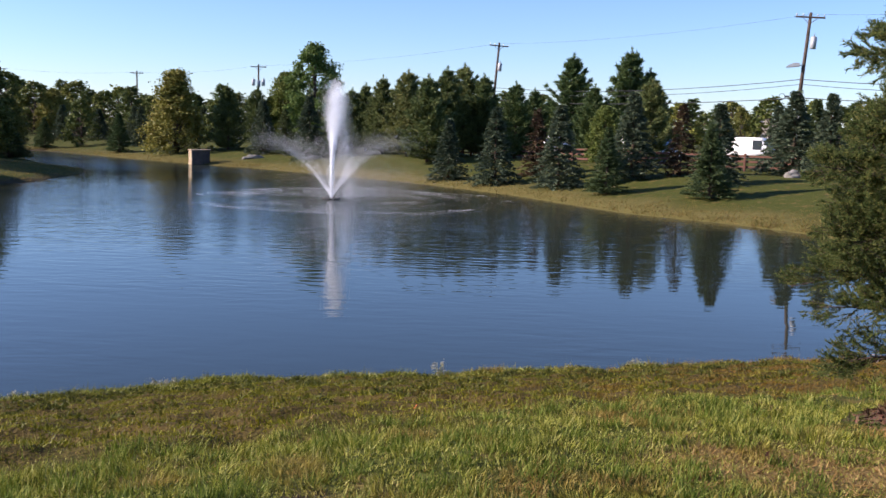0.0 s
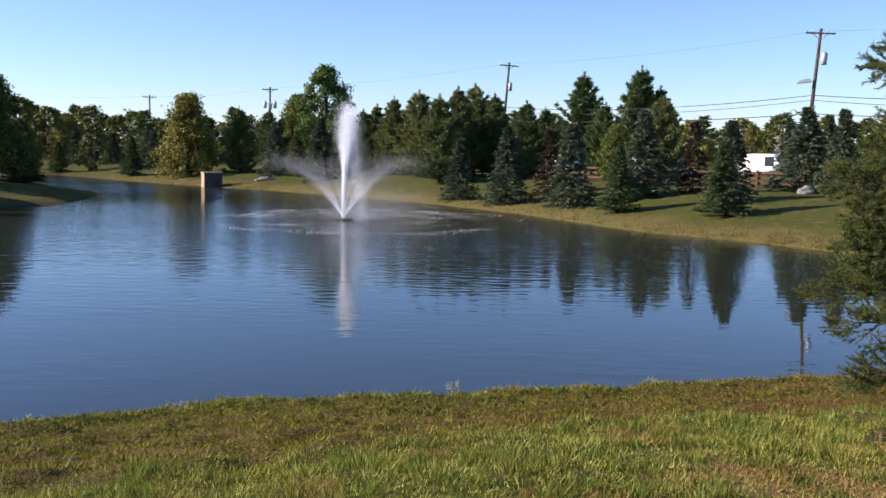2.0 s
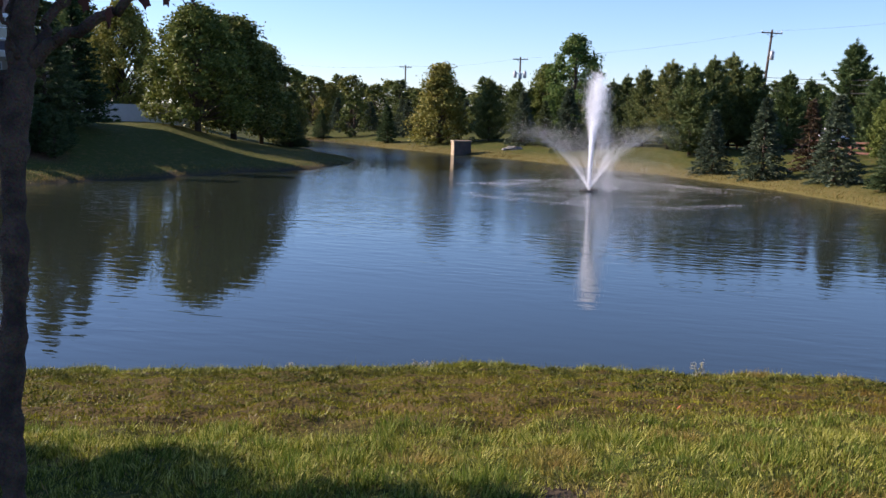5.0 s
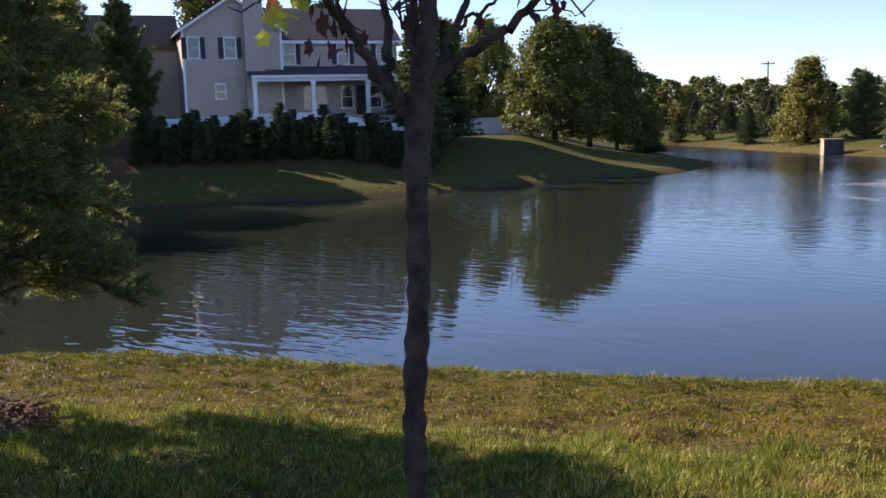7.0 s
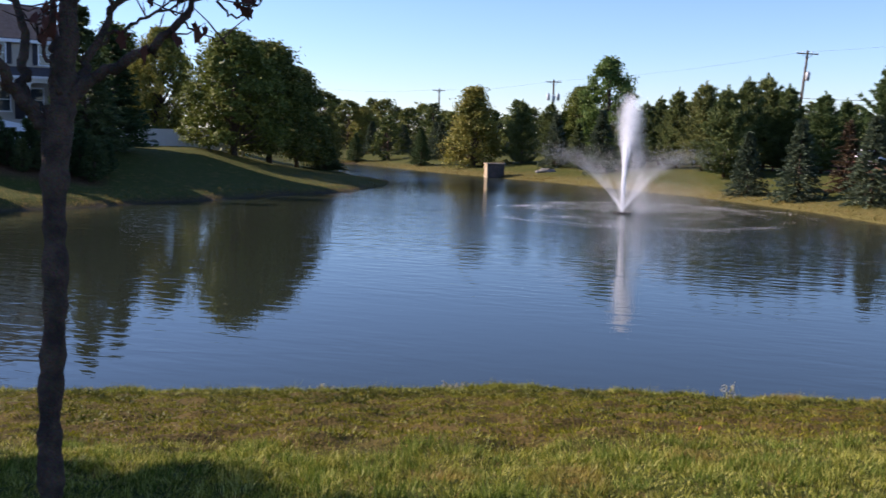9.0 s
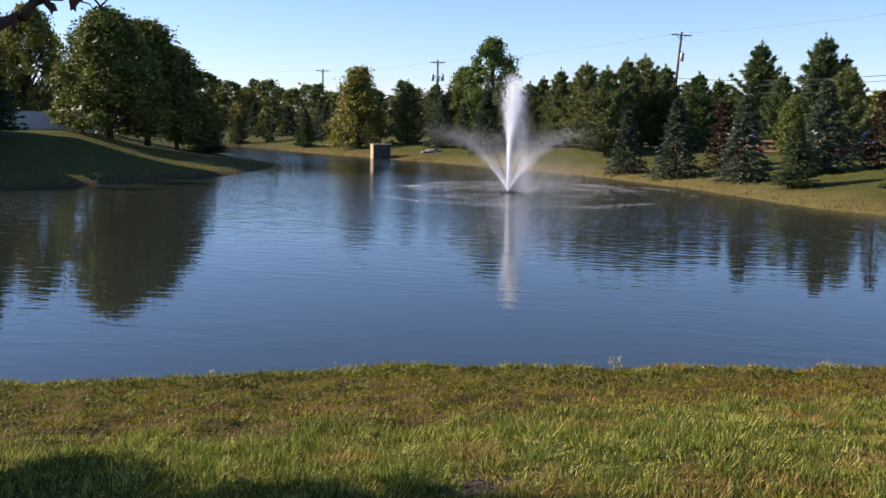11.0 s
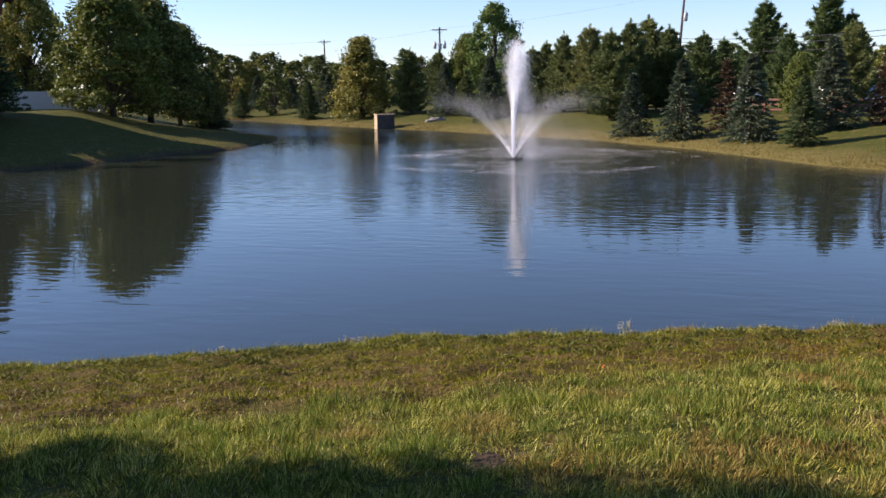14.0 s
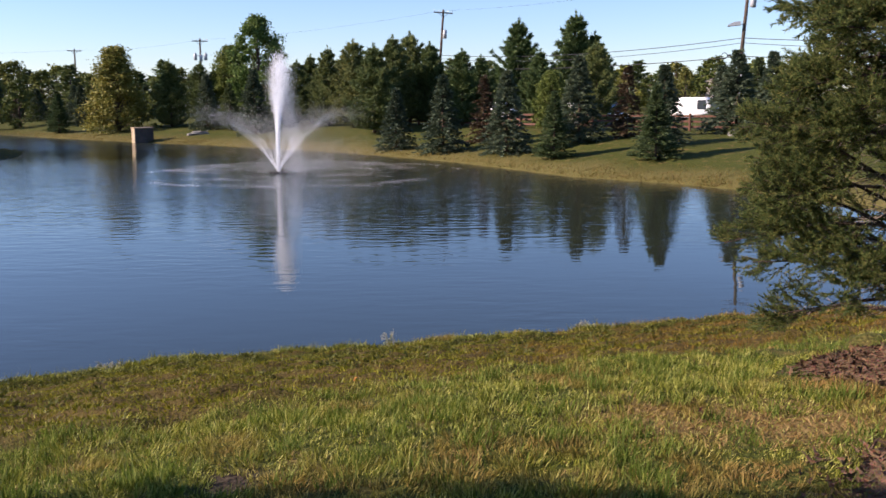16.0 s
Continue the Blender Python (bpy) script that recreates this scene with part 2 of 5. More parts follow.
FOUNTAIN = (-6.2, 53.9, 0.0)
WAVE = 0.026
M = dict(
    water=water_mat(), turf=ground_mat(), drops=drops_mat(),
    bark=mat("bark", (0.16, 0.115, 0.08), 0.9, 0.5, 8, 0.9, second=(0.06, 0.045, 0.035)),
    bark_dark=mat("dark_bark", (0.14, 0.095, 0.068), 0.9, 0.5, 14, 1.0, second=(0.055, 0.038, 0.03)),
    dead=mat("dead_twig", (0.30, 0.25, 0.20), 0.9, 0.4, 10, 0.4),
    spruce=leaf_mat("spruce_needles", [(0.045, 0.07, 0.03), (0.075, 0.11, 0.042), (0.11, 0.145, 0.055)], 0.3),
    blue=leaf_mat("blue_spruce_needles", [(0.036, 0.058, 0.034), (0.068, 0.096, 0.056), (0.125, 0.15, 0.09)], 0.2, 0.015),
    brown=leaf_mat("browning_needles", [(0.05, 0.035, 0.02), (0.09, 0.055, 0.03), (0.06, 0.06, 0.03)], 0.2, 0.01),
    pine=leaf_mat("pine_needles", [(0.055, 0.085, 0.03), (0.105, 0.14, 0.046), (0.19, 0.21, 0.07)], 0.2),
    green=leaf_mat("green_leaves", [(0.05, 0.07, 0.017), (0.10, 0.12, 0.027), (0.17, 0.175, 0.04)], 0.18),
    fresh_green=leaf_mat("fresh_green_leaves", [(0.05, 0.09, 0.022), (0.095, 0.15, 0.035), (0.16, 0.215, 0.055)], 0.22, 0.01),
    olive=leaf_mat("turning_leaves", [(0.08, 0.10, 0.02), (0.16, 0.175, 0.035), (0.25, 0.245, 0.052)], 0.18),
    near_needles=leaf_mat("near_needles", [(0.055, 0.085, 0.028), (0.105, 0.14, 0.043), (0.175, 0.205, 0.062), (0.28, 0.25, 0.08)], 0.64, 0.01, 0.6),
    blades=grass_mat("grass_blades", [(0.035, 0.05, 0.004), (0.125, 0.15, 0.012), (0.28, 0.29, 0.035), (0.58, 0.55, 0.17)], [(0.15, 0.09, 0.02), (0.40, 0.26, 0.08)], 1.2, 0.54, 0.70),
    bank_blades=grass_mat("bank_grass_blades", [(0.05, 0.06, 0.002), (0.15, 0.155, 0.008), (0.30, 0.275, 0.022)], [(0.10, 0.055, 0.008), (0.25, 0.15, 0.028)], 1.6, 0.53, 0.70),
    tuft=leaf_mat("tuft_grass_blades", [(0.035, 0.06, 0.006), (0.075, 0.115, 0.012), (0.14, 0.185, 0.025), (0.30, 0.33, 0.08)], 0.36, 0.0, 0.6),
    mats=leaf_mat("bank_weed_leaves", [(0.035, 0.045, 0.008), (0.075, 0.085, 0.012), (0.14, 0.14, 0.025)], 0.2, 0.0),
    dry_blades=leaf_mat("dry_grass_blades", [(0.14, 0.08, 0.024), (0.27, 0.165, 0.055), (0.40, 0.27, 0.11), (0.14, 0.12, 0.025)], 0.4, 0.0),
    yellow=leaf_mat("yellow_maple_leaf", [(0.78, 0.60, 0.06), (0.62, 0.56, 0.08), (0.45, 0.48, 0.08)], 0.68, 0.0),
    fresh=leaf_mat("yellow_green_maple_leaf", [(0.22, 0.30, 0.04), (0.34, 0.38, 0.06), (0.42, 0.40, 0.08)], 0.55, 0.0),
    orange=leaf_mat("orange_maple_leaf", [(0.85, 0.28, 0.12), (0.75, 0.22, 0.09)], 0.68, 0.0),
    dry_leaf=leaf_mat("withered_leaf", [(0.05, 0.022, 0.018), (0.09, 0.035, 0.025), (0.06, 0.03, 0.03)], 0.3, 0.0),
    siding=siding_mat(),
    white=mat("white_vinyl", (0.85, 0.85, 0.85), 0.45, 0.06, 3, 0.05, obj_var=0.03),
    shingle=mat("dark_shingles", (0.10, 0.085, 0.085), 0.9, 0.35, 5, 0.6),
    shingle_brown=mat("brown_shingles", (0.20, 0.13, 0.09), 0.9, 0.3, 5, 0.6),
    shutter=mat("dark_shutter", (0.045, 0.04, 0.05), 0.6, 0.15, 4, 0.1),
    glass=mat("window_glass", (0.05, 0.06, 0.07), 0.05, 0.1, 1, 0.0, spec=0.8),
    pole=mat("pole_wood", (0.11, 0.08, 0.06), 0.9, 0.4, 3, 0.6, second=(0.06, 0.045, 0.036)),
    steel=mat("grey_steel", (0.42, 0.43, 0.45), 0.5, 0.15, 4, 0.1, metal=0.3),
    cable=mat("black_cable", (0.05, 0.05, 0.055), 0.7, 0.1, 3, 0.0),
    rail=mat("red_brown_fence_board", (0.17, 0.08, 0.055), 0.85, 0.35, 4, 0.4, obj_var=0.12),
    concrete=mat("tan_concrete", (0.46, 0.37, 0.25), 0.9, 0.35, 1.6, 0.5, second=(0.30, 0.22, 0.15)),
    # darker copy of the concrete; the shade on the outlet's front is in its colour
    concrete_shade=mat("stained_concrete", (0.15, 0.12, 0.10), 0.9, 0.4, 1.6, 0.5),
    rock=mat("grey_rock", (0.26, 0.245, 0.225), 0.9, 0.35, 3, 0.8),
    tyre=mat("tyre_rubber", (0.03, 0.03, 0.032), 0.85, 0.2, 6, 0.2),
    paint=mat("white_car_paint", (0.80, 0.80, 0.79), 0.4, 0.04, 2, 0.0, spec=0.5),
    dirt=mat("bark_mulch", (0.22, 0.128, 0.072), 0.95, 0.5, 9, 1.0, second=(0.085, 0.05, 0.03)),
    shore_blades=leaf_mat("shore_grass_blades", [(0.10, 0.10, 0.02), (0.19, 0.16, 0.04), (0.28, 0.21, 0.07), (0.15, 0.10, 0.04)], 0.4, 0.0),
    weed=leaf_mat("pale_weed_heads", [(0.28, 0.27, 0.20), (0.42, 0.41, 0.33)], 0.4, 0.0),
)


# ---- mesh tools ----
class Geo:
    """Collects triangles from tubes, boxes and loose leaves."""

    def __init__(self):
        self.v, self.f, self.n = [], [], 0

    def add(self, v, f):
        v, f = np.asarray(v, float).reshape(-1, 3), np.asarray(f, int).reshape(-1, 3)
        self.v.append(v), self.f.append(f + self.n)
        self.n += len(v)
        return self

    def tube(self, pts, radii, sides=6, cap=True):
        pts = np.asarray(pts, float)
        k = len(pts)
        d = np.gradient(pts, axis=0)
        d /= np.linalg.norm(d, axis=1)[:, None] + 1e-9
        ref = np.array([1.0, 0.2, 0.1]) if abs(d[0][2]) > 0.7 else np.array([0.1, 0.2, 1.0])
        a = np.cross(d, ref)
        a /= np.linalg.norm(a, axis=1)[:, None] + 1e-9
        b = np.cross(d, a)
        th = np.linspace(0, 2 * np.pi, sides, endpoint=False)
        ring = a[:, None] * np.cos(th)[None, :, None] + b[:, None] * np.sin(th)[None, :, None]
        v = (pts[:, None] + ring * np.asarray(radii, float).reshape(k, 1, 1)).reshape(-1, 3)
        f = []
        for i in range(k - 1):
            for j in range(sides):
                p, q = i * sides + j, i * sides + (j + 1) % sides
                f += [(p, q, q + sides), (p, q + sides, p + sides)]
        if cap:
            for j in range(1, sides - 1):
                f += [(0, j + 1, j), ((k - 1) * sides, (k - 1) * sides + j, (k - 1) * sides + j + 1)]
        return self.add(v, f)

    def box(self, x0, y0, z0, x1, y1, z1, bevel=0.0):
        bm = bmesh.new()
        bmesh.ops.create_cube(bm, size=1, matrix=Matrix.Translation(((x0 + x1) / 2, (y0 + y1) / 2, (z0 + z1) / 2)) @ Matrix.Diagonal((x1 - x0, y1 - y0, z1 - z0, 1)))
        if bevel:
            bmesh.ops.bevel(bm, geom=bm.edges[:], offset=bevel, segments=1, affect="EDGES")
        return self.bm(bm)

    def bm(self, bm):
        bmesh.ops.triangulate(bm, faces=bm.faces[:])
        bm.verts.index_update()
        self.add([v.co[:] for v in bm.verts], [[v.index for v in f.verts] for f in bm.faces])
        bm.free()
        return self

    def prism(self, outline, axis, lo, hi):
        """Extrudes a convex outline of (u, w) along 'x' or 'y'."""
        k = len(outline)
        mk = (lambda u, w, s: (s, u, w)) if axis == "x" else (lambda u, w, s: (u, s, w))
        v = [mk(u, w, lo) for u, w in outline] + [mk(u, w, hi) for u, w in outline]
        f = []
        for j in range(k):
            q = (j + 1) % k
            f += [(j, q, q + k), (j, q + k, j + k)]
        for j in range(1, k - 1):
            f += [(0, j + 1, j), (k, k + j, k + j + 1)]
        return self.add(v, f)

    def blades(self, p, d, length, width, rng, fold=None):
        """Single-triangle needles or blades from p along d."""
        p, d = np.asarray(p), np.asarray(d)
        d = d / (np.linalg.norm(d, axis=1)[:, None] + 1e-9)
        s = np.cross(d, rng.normal(size=d.shape))
        s /= np.linalg.norm(s, axis=1)[:, None] + 1e-9
        w = (np.asarray(width) * 0.5 * np.ones(len(p)))[:, None]
        ln = (np.asarray(length) * np.ones(len(p)))[:, None]
        v = np.stack([p - s * w, p + s * w, p + d * ln], 1).reshape(-1, 3)
        return self.add(v, np.arange(len(v)).reshape(-1, 3))

    def leaves(self, p, size, rng, flat=0.0):
        """Loose leaves, one small blade each, turned every way."""
        k = len(p)
        d = rng.normal(size=(k, 3))
        d[:, 2] *= 1 - flat
        d /= np.linalg.norm(d, axis=1)[:, None] + 1e-9
        s = np.cross(d, rng.normal(size=(k, 3)))
        s /= np.linalg.norm(s, axis=1)[:, None] + 1e-9
        up = np.cross(d, s)
        z = (size * rng.uniform(0.6, 1.3, k))[:, None]
        v = np.stack([p - d * z * 0.5 - s * z * 0.3, p + s * z * 0.45, p + d * z * 0.55 - up * z * 0.1], 1).reshape(-1, 3)
        return self.add(v, np.arange(3 * k).reshape(-1, 3))

    def mesh(self, name, material, smooth=False):
        v, f = np.concatenate(self.v), np.concatenate(self.f)
        me = bpy.data.meshes.new(name)
        me.vertices.add(len(v)), me.loops.add(f.size), me.polygons.add(len(f))
        me.vertices.foreach_set("co", v.astype(np.float32).ravel())
        me.loops.foreach_set("vertex_index", f.astype(np.int32).ravel())
        me.polygons.foreach_set("loop_start", np.arange(0, f.size, 3, dtype=np.int32))
        me.polygons.foreach_set("use_smooth", np.full(len(f), smooth))
        me.update(calc_edges=True)
        me.materials.append(material)
        return me


def thing(name, label, category, m=None, group="", kind=""):
    ob = tagged(new(name), label, category, group, kind)
    ob.matrix_basis = m or Matrix()
    return ob


def part(name, geo, material, parent, label="", smooth=False):
    ob = new(name, geo if isinstance(geo, bpy.types.Mesh) else geo.mesh(name, material, smooth))
    ob.parent = parent
    return tagged(ob, label)


def solo(name, geo, material, label, category, m=None, group="", kind="", smooth=False):
    ob = tagged(new(name, geo.mesh(name, material, smooth)), label, category, group, kind)
    ob.matrix_basis = m or Matrix()
    return ob


# ---- the lie of the land ----
SHORE = np.array([(-20, 6.3), (-17.4, 8.2), (-15.4, 9.8), (-13.4, 10.9), (-11.1, 11.5), (-8.4, 12.6), (-5.3, 13.8), (-3.3, 14.8), (0, 15.5), (1.4, 15.7),
                  (4.5, 16.6), (7.4, 17.1), (9.1, 17.3), (14, 19), (18, 24), (19, 32), (17, 38), (15.9, 41.5), (13.8, 44.8), (9.5, 49.5), (4.3, 60.8),
                  (-3.5, 72.9), (-16.9, 86), (-22.7, 90.5), (-31.4, 98.3), (-39.6, 106.5), (-48, 115), (-51, 113), (-40, 92), (-33, 81), (-28.2, 75.5), (-27.0, 71),
                  (-26.4, 62), (-28.6, 57.2), (-30, 50.8), (-31.7, 46.1), (-33, 42), (-35, 38.2), (-39.3, 35), (-42.5, 31), (-45, 28), (-49, 23.4),
                  (-46, 15), (-38, 6), (-28, 3)], float)


def shore_distance(x, y):
    """Metres from the water's edge, negative on the water."""
    p = np.stack([x, y], -1)
    best, inside = np.full(x.shape, 1e9), np.zeros(x.shape, bool)
    for a, b in zip(SHORE, np.roll(SHORE, -1, 0)):
        e = b - a
        t = np.clip(((p - a) @ e) / (e @ e), 0, 1)
        best = np.minimum(best, np.hypot(*np.moveaxis(p - a - t[..., None] * e, -1, 0)))
        cross = (a[1] > y) != (b[1] > y)
        inside ^= cross & (x < (b[0] - a[0]) * (y - a[1]) / (b[1] - a[1] + 1e-12) + a[0])
    return np.where(inside, -best, best)


def smooth01(a, b, x):
    t = np.clip((x - a) / (b - a), 0, 1)
    return t * t * (3 - 2 * t)


def lumps(x, y):
    return 0.5 * np.sin(1.7 * x + 0.9 * y) * np.sin(0.8 * x - 2.1 * y + 1) + 0.3 * np.sin(4.1 * x + 2.3 * y + 2) * np.sin(3.3 * y - 1.9 * x) + 0.2 * np.sin(9.1 * x - 5 * y) * np.sin(7.7 * y + 3 * x)


def ground_z(x, y):
    x, y = np.asarray(x, float), np.asarray(y, float)
    d = shore_distance(x, y)
    az, r = np.degrees(np.arctan2(x, y)), np.hypot(x, y)
    near = 1 - smooth01(20, 32, r)
    dn = d + 0.22 * lumps(x * 0.8, y * 0.8) * near
    zn = np.interp(dn, [-6, 0, 0.12, 0.5, 2, 9.0, 10.5, 12, 16, 40], [-1.5, 0, 0.2, 0.3, 0.62, 2.36, 2.62, 2.71, 2.76, 2.9])
    top = np.interp(az, [-120, -60, -45, -40, -35, -31, -25, -20, 0, 25, 60], [4.6, 4.8, 4.6, 3.6, 2.6, 2.6, 1.5, 1.35, 1.6, 1.7, 2.4])
    wide = np.interp(az, [-45, -35, -20, 0], [19, 16, 14, 13])
    zf = np.where(d < 0, np.maximum(-1.5, d * 0.25), 0.12 * smooth01(0, 0.3, d) + np.interp(az, [-30, -20], [0.26, 0.12]) * smooth01(0, 1.5, d))
    zf = zf + (top - 0.3) * (0.35 * np.clip(d / wide, 0, 1) + 0.65 * smooth01(0, wide, d))
    rough = near * smooth01(0.1, 0.6, d) * (1 - smooth01(8.5, 10.5, d))
    clod = np.sin(5.3 * x + 1.9 * np.sin(3.1 * y)) * np.sin(4.7 * y + 1.7 * np.sin(2.9 * x)) + 0.6 * np.sin(11.3 * x + 2 * y) * np.sin(9.7 * y - 3 * x)
    return near * zn + (1 - near) * zf + 0.02 * lumps(x, y) * smooth01(0, 2, d) + (0.034 * clod + 0.03 * np.sin(2.3 * x + 3.7 * y) * np.sin(3.9 * x - 1.7 * y + 2)) * rough + 0.09 * lumps(x * 1.1, y * 1.1) * near * np.exp(-((d - 0.35) / 0.35) ** 2)


def gz(x, y):
    return float(ground_z(np.array([x]), np.array([y]))[0])


def on(az, r):
    a = radians(az)
    return r * math.sin(a), r * math.cos(a)


def stand(az, r, turn=0.0, scale=1.0, sink=0.03):
    x, y = on(az, r)
    return pose(x, y, gz(x, y) - sink, 0, 0, turn) @ Matrix.Scale(scale, 4)


DIVOT = on(-8.2, 4.05)
SPRUCE_R, SPRUCE_L, MAPLE = on(30.5, 6.6), on(-66.2, 6.6), on(-40.3, 3.3)


def make_ground():
    az = np.radians(np.concatenate([np.arange(-180, -76, 4), np.arange(-76, 44, 0.66), np.arange(44, 180, 4)]))
    r = [0.4]
    while r[-1] < 2500:
        r.append(r[-1] * (1.011 if 5 < r[-1] < 20 else 1.013 if 20 <= r[-1] < 125 else 1.03 if r[-1] < 12 else 1.08))
    r = np.array(r)
    X, Y = np.outer(r, np.sin(az)), np.outer(r, np.cos(az))
    Z = ground_z(X, Y)
    k, w = X.shape
    v = np.stack([X, Y, Z], -1).reshape(-1, 3)
    i = np.arange(k - 1)[:, None] * w + np.arange(w)[None]
    j = np.arange(k - 1)[:, None] * w + (np.arange(w)[None] + 1) % w
    f = np.concatenate([np.stack([i, j + w, j], -1).reshape(-1, 3), np.stack([i, i + w, j + w], -1).reshape(-1, 3)])
    v = np.concatenate([v, [[0, 0, gz(0, 0)]]])
    fan = np.stack([np.full(w, k * w), np.arange(w), (np.arange(w) + 1) % w], 1)
    g = Geo().add(v, np.concatenate([f, fan]))
    ob = solo("ground", g, M["turf"], "mown grass banks and lawn sloping to the pond", "ground", kind="structure", smooth=True)
    me = ob.data
    x, y = v[:, 0], v[:, 1]
    d, rr = shore_distance(x, y), np.hypot(x, y)
    jag = 0.35 * lumps(x * 1.3, y * 1.3)
    near = 1 - smooth01(20, 30, rr)
    crest = np.interp(np.degrees(np.arctan2(x, y)), [-60, 0, 12, 28], [9.3, 9.6, 9.0, 8.0])
    az = np.degrees(np.arctan2(x, y))
    streak = np.sin(x * 2.1 + 1.3 * np.sin(y * 1.7)) * np.sin(x * 0.9 + 4 + y * 0.6) + 0.4 * lumps(x * 2, y * 2)
    zones = dict(
        # near streaks: soil plus shade of clump sides as colour; far strip: eroded soil
        soil=np.maximum(near * np.exp(-((d - 0.75) / 0.3) ** 2) * smooth01(-0.1, 0.4, streak) * 0.9, (1 - near) * (1 - smooth01(-23, -19, az)) * (1 - smooth01(0.25, 0.6, d + 0.4 * jag)) * 0.9),
        bank=near * smooth01(0.4, 0.9, d + jag * 0.5) * (1 - smooth01(crest - 0.8, crest + 0.5, d + jag)),
        dry=smooth01(0.5, 1.0, 1.25 - np.hypot((x - 2.0) / 1.6, (y - 4.7) / 0.9) + jag * 0.7) * 0.85,
        straw=(1 - near) * smooth01(-22, -18, np.degrees(np.arctan2(x, y))) * (1 - smooth01(1.2, 4.5, d + 1.5 * lumps(x * 0.4, y * 0.4))) * 0.65,
        mulch=np.maximum(smooth01(0.2, 0.5, 0.82 - np.hypot(x - SPRUCE_R[0], y - SPRUCE_R[1]) + jag * 0.4), smooth01(0.2, 0.5, 0.9 - np.hypot(x - SPRUCE_L[0], y - SPRUCE_L[1]) + jag * 0.4)))
    zones["soil"] = np.maximum(zones["soil"], 1 - smooth01(0.06, 0.24, np.hypot((x - DIVOT[0]), (y - DIVOT[1]) / 1.3)))
    zones["mulch"] = np.maximum(zones["mulch"], smooth01(57.5, 59.5, rr + jag) * (1 - smooth01(65, 66.5, rr)) * smooth01(-56, -55, az) * (1 - smooth01(-37.5, -36.5, az)))
    for key, val in zones.items():
        a = me.attributes.new(key, "FLOAT", "POINT")
        a.data.foreach_set("value", val.astype(np.float32))
    return ob


make_ground()
solo("water", Geo().add([(-75, -2, 0), (45, -2, 0), (45, 135, 0), (-75, 135, 0)], [(0, 1, 2), (0, 2, 3)]), M["water"],
     "still blue pond water with fine ripples", "water", kind="structure")


# ---- trees ----
def conifer(name, label, seed, h, rad, tiers, per, tufts, size, rise, droop, mats, base=0.04, power=0.85, m=None, ragged=0.15, jitter=0.02):
    """A far conifer: trunk, whorls of limbs, and needle sprays along each limb."""
    rng = np.random.default_rng(seed)
    t = thing(name, label, "tree", m)
    tr = Geo().tube([(0, 0, 0), (0.01 * h, 0, 0.4 * h), (0, 0.008 * h, 0.8 * h), (0, 0, h)], [0.016 * h, 0.012 * h, 0.006 * h, 0.002 * h], 7)
    lim = Geo()
    P, D, L = [], [], []
    for i in range(tiers):
        u = base + (0.985 - base) * (i / (tiers - 1)) ** 1.12
        for j in range(per):
            a = rng.uniform(0, 2 * np.pi)
            ln = rad * (1 - u) ** power * rng.uniform(1 - 2 * ragged, 1 + ragged) + 0.04 * rad
            out = np.array([np.cos(a), np.sin(a), 0])
            z0 = h * max(0.015, u + rng.uniform(-jitter, jitter))
            s = rng.uniform(0.04, 1, tufts) ** 0.7
            p = out * (ln * s)[:, None]
            p[:, 2] = z0 + rise * ln * s - droop * ln * s * s
            if j % 2 == 0 and ln > 0.3:
                lim.tube([(0, 0, z0), out * ln * 0.5 + [0, 0, z0 + rise * ln * 0.5 - droop * ln * 0.25], out * ln * 0.95 + [0, 0, z0 + rise * ln - droop * ln * 0.9]], [0.012 + 0.004 * h * (1 - u), 0.01, 0.004], 3, cap=False)
            side = np.array([-np.sin(a), np.cos(a), 0])
            for k in range(4):
                P.append(p + rng.normal(scale=0.02 * h / 5, size=p.shape))
                D.append(out * 0.55 + side * rng.uniform(-1, 1, (tufts, 1)) + np.array([0, 0, 1]) * rng.uniform(-0.35, 0.45, (tufts, 1)))
                L.append(size * rng.uniform(0.6, 1.3, tufts))
    P, D, L = np.concatenate(P), np.concatenate(D), np.concatenate(L)
    fol = Geo().blades(P, D, L, L * 0.34, rng)
    part("trunk", tr, M["bark"], t, smooth=True)
    tagged(part("limb", lim, M["bark"], t), kind="stuff")
    tagged(part("crown", fol, M[mats], t), kind="stuff")
    return t


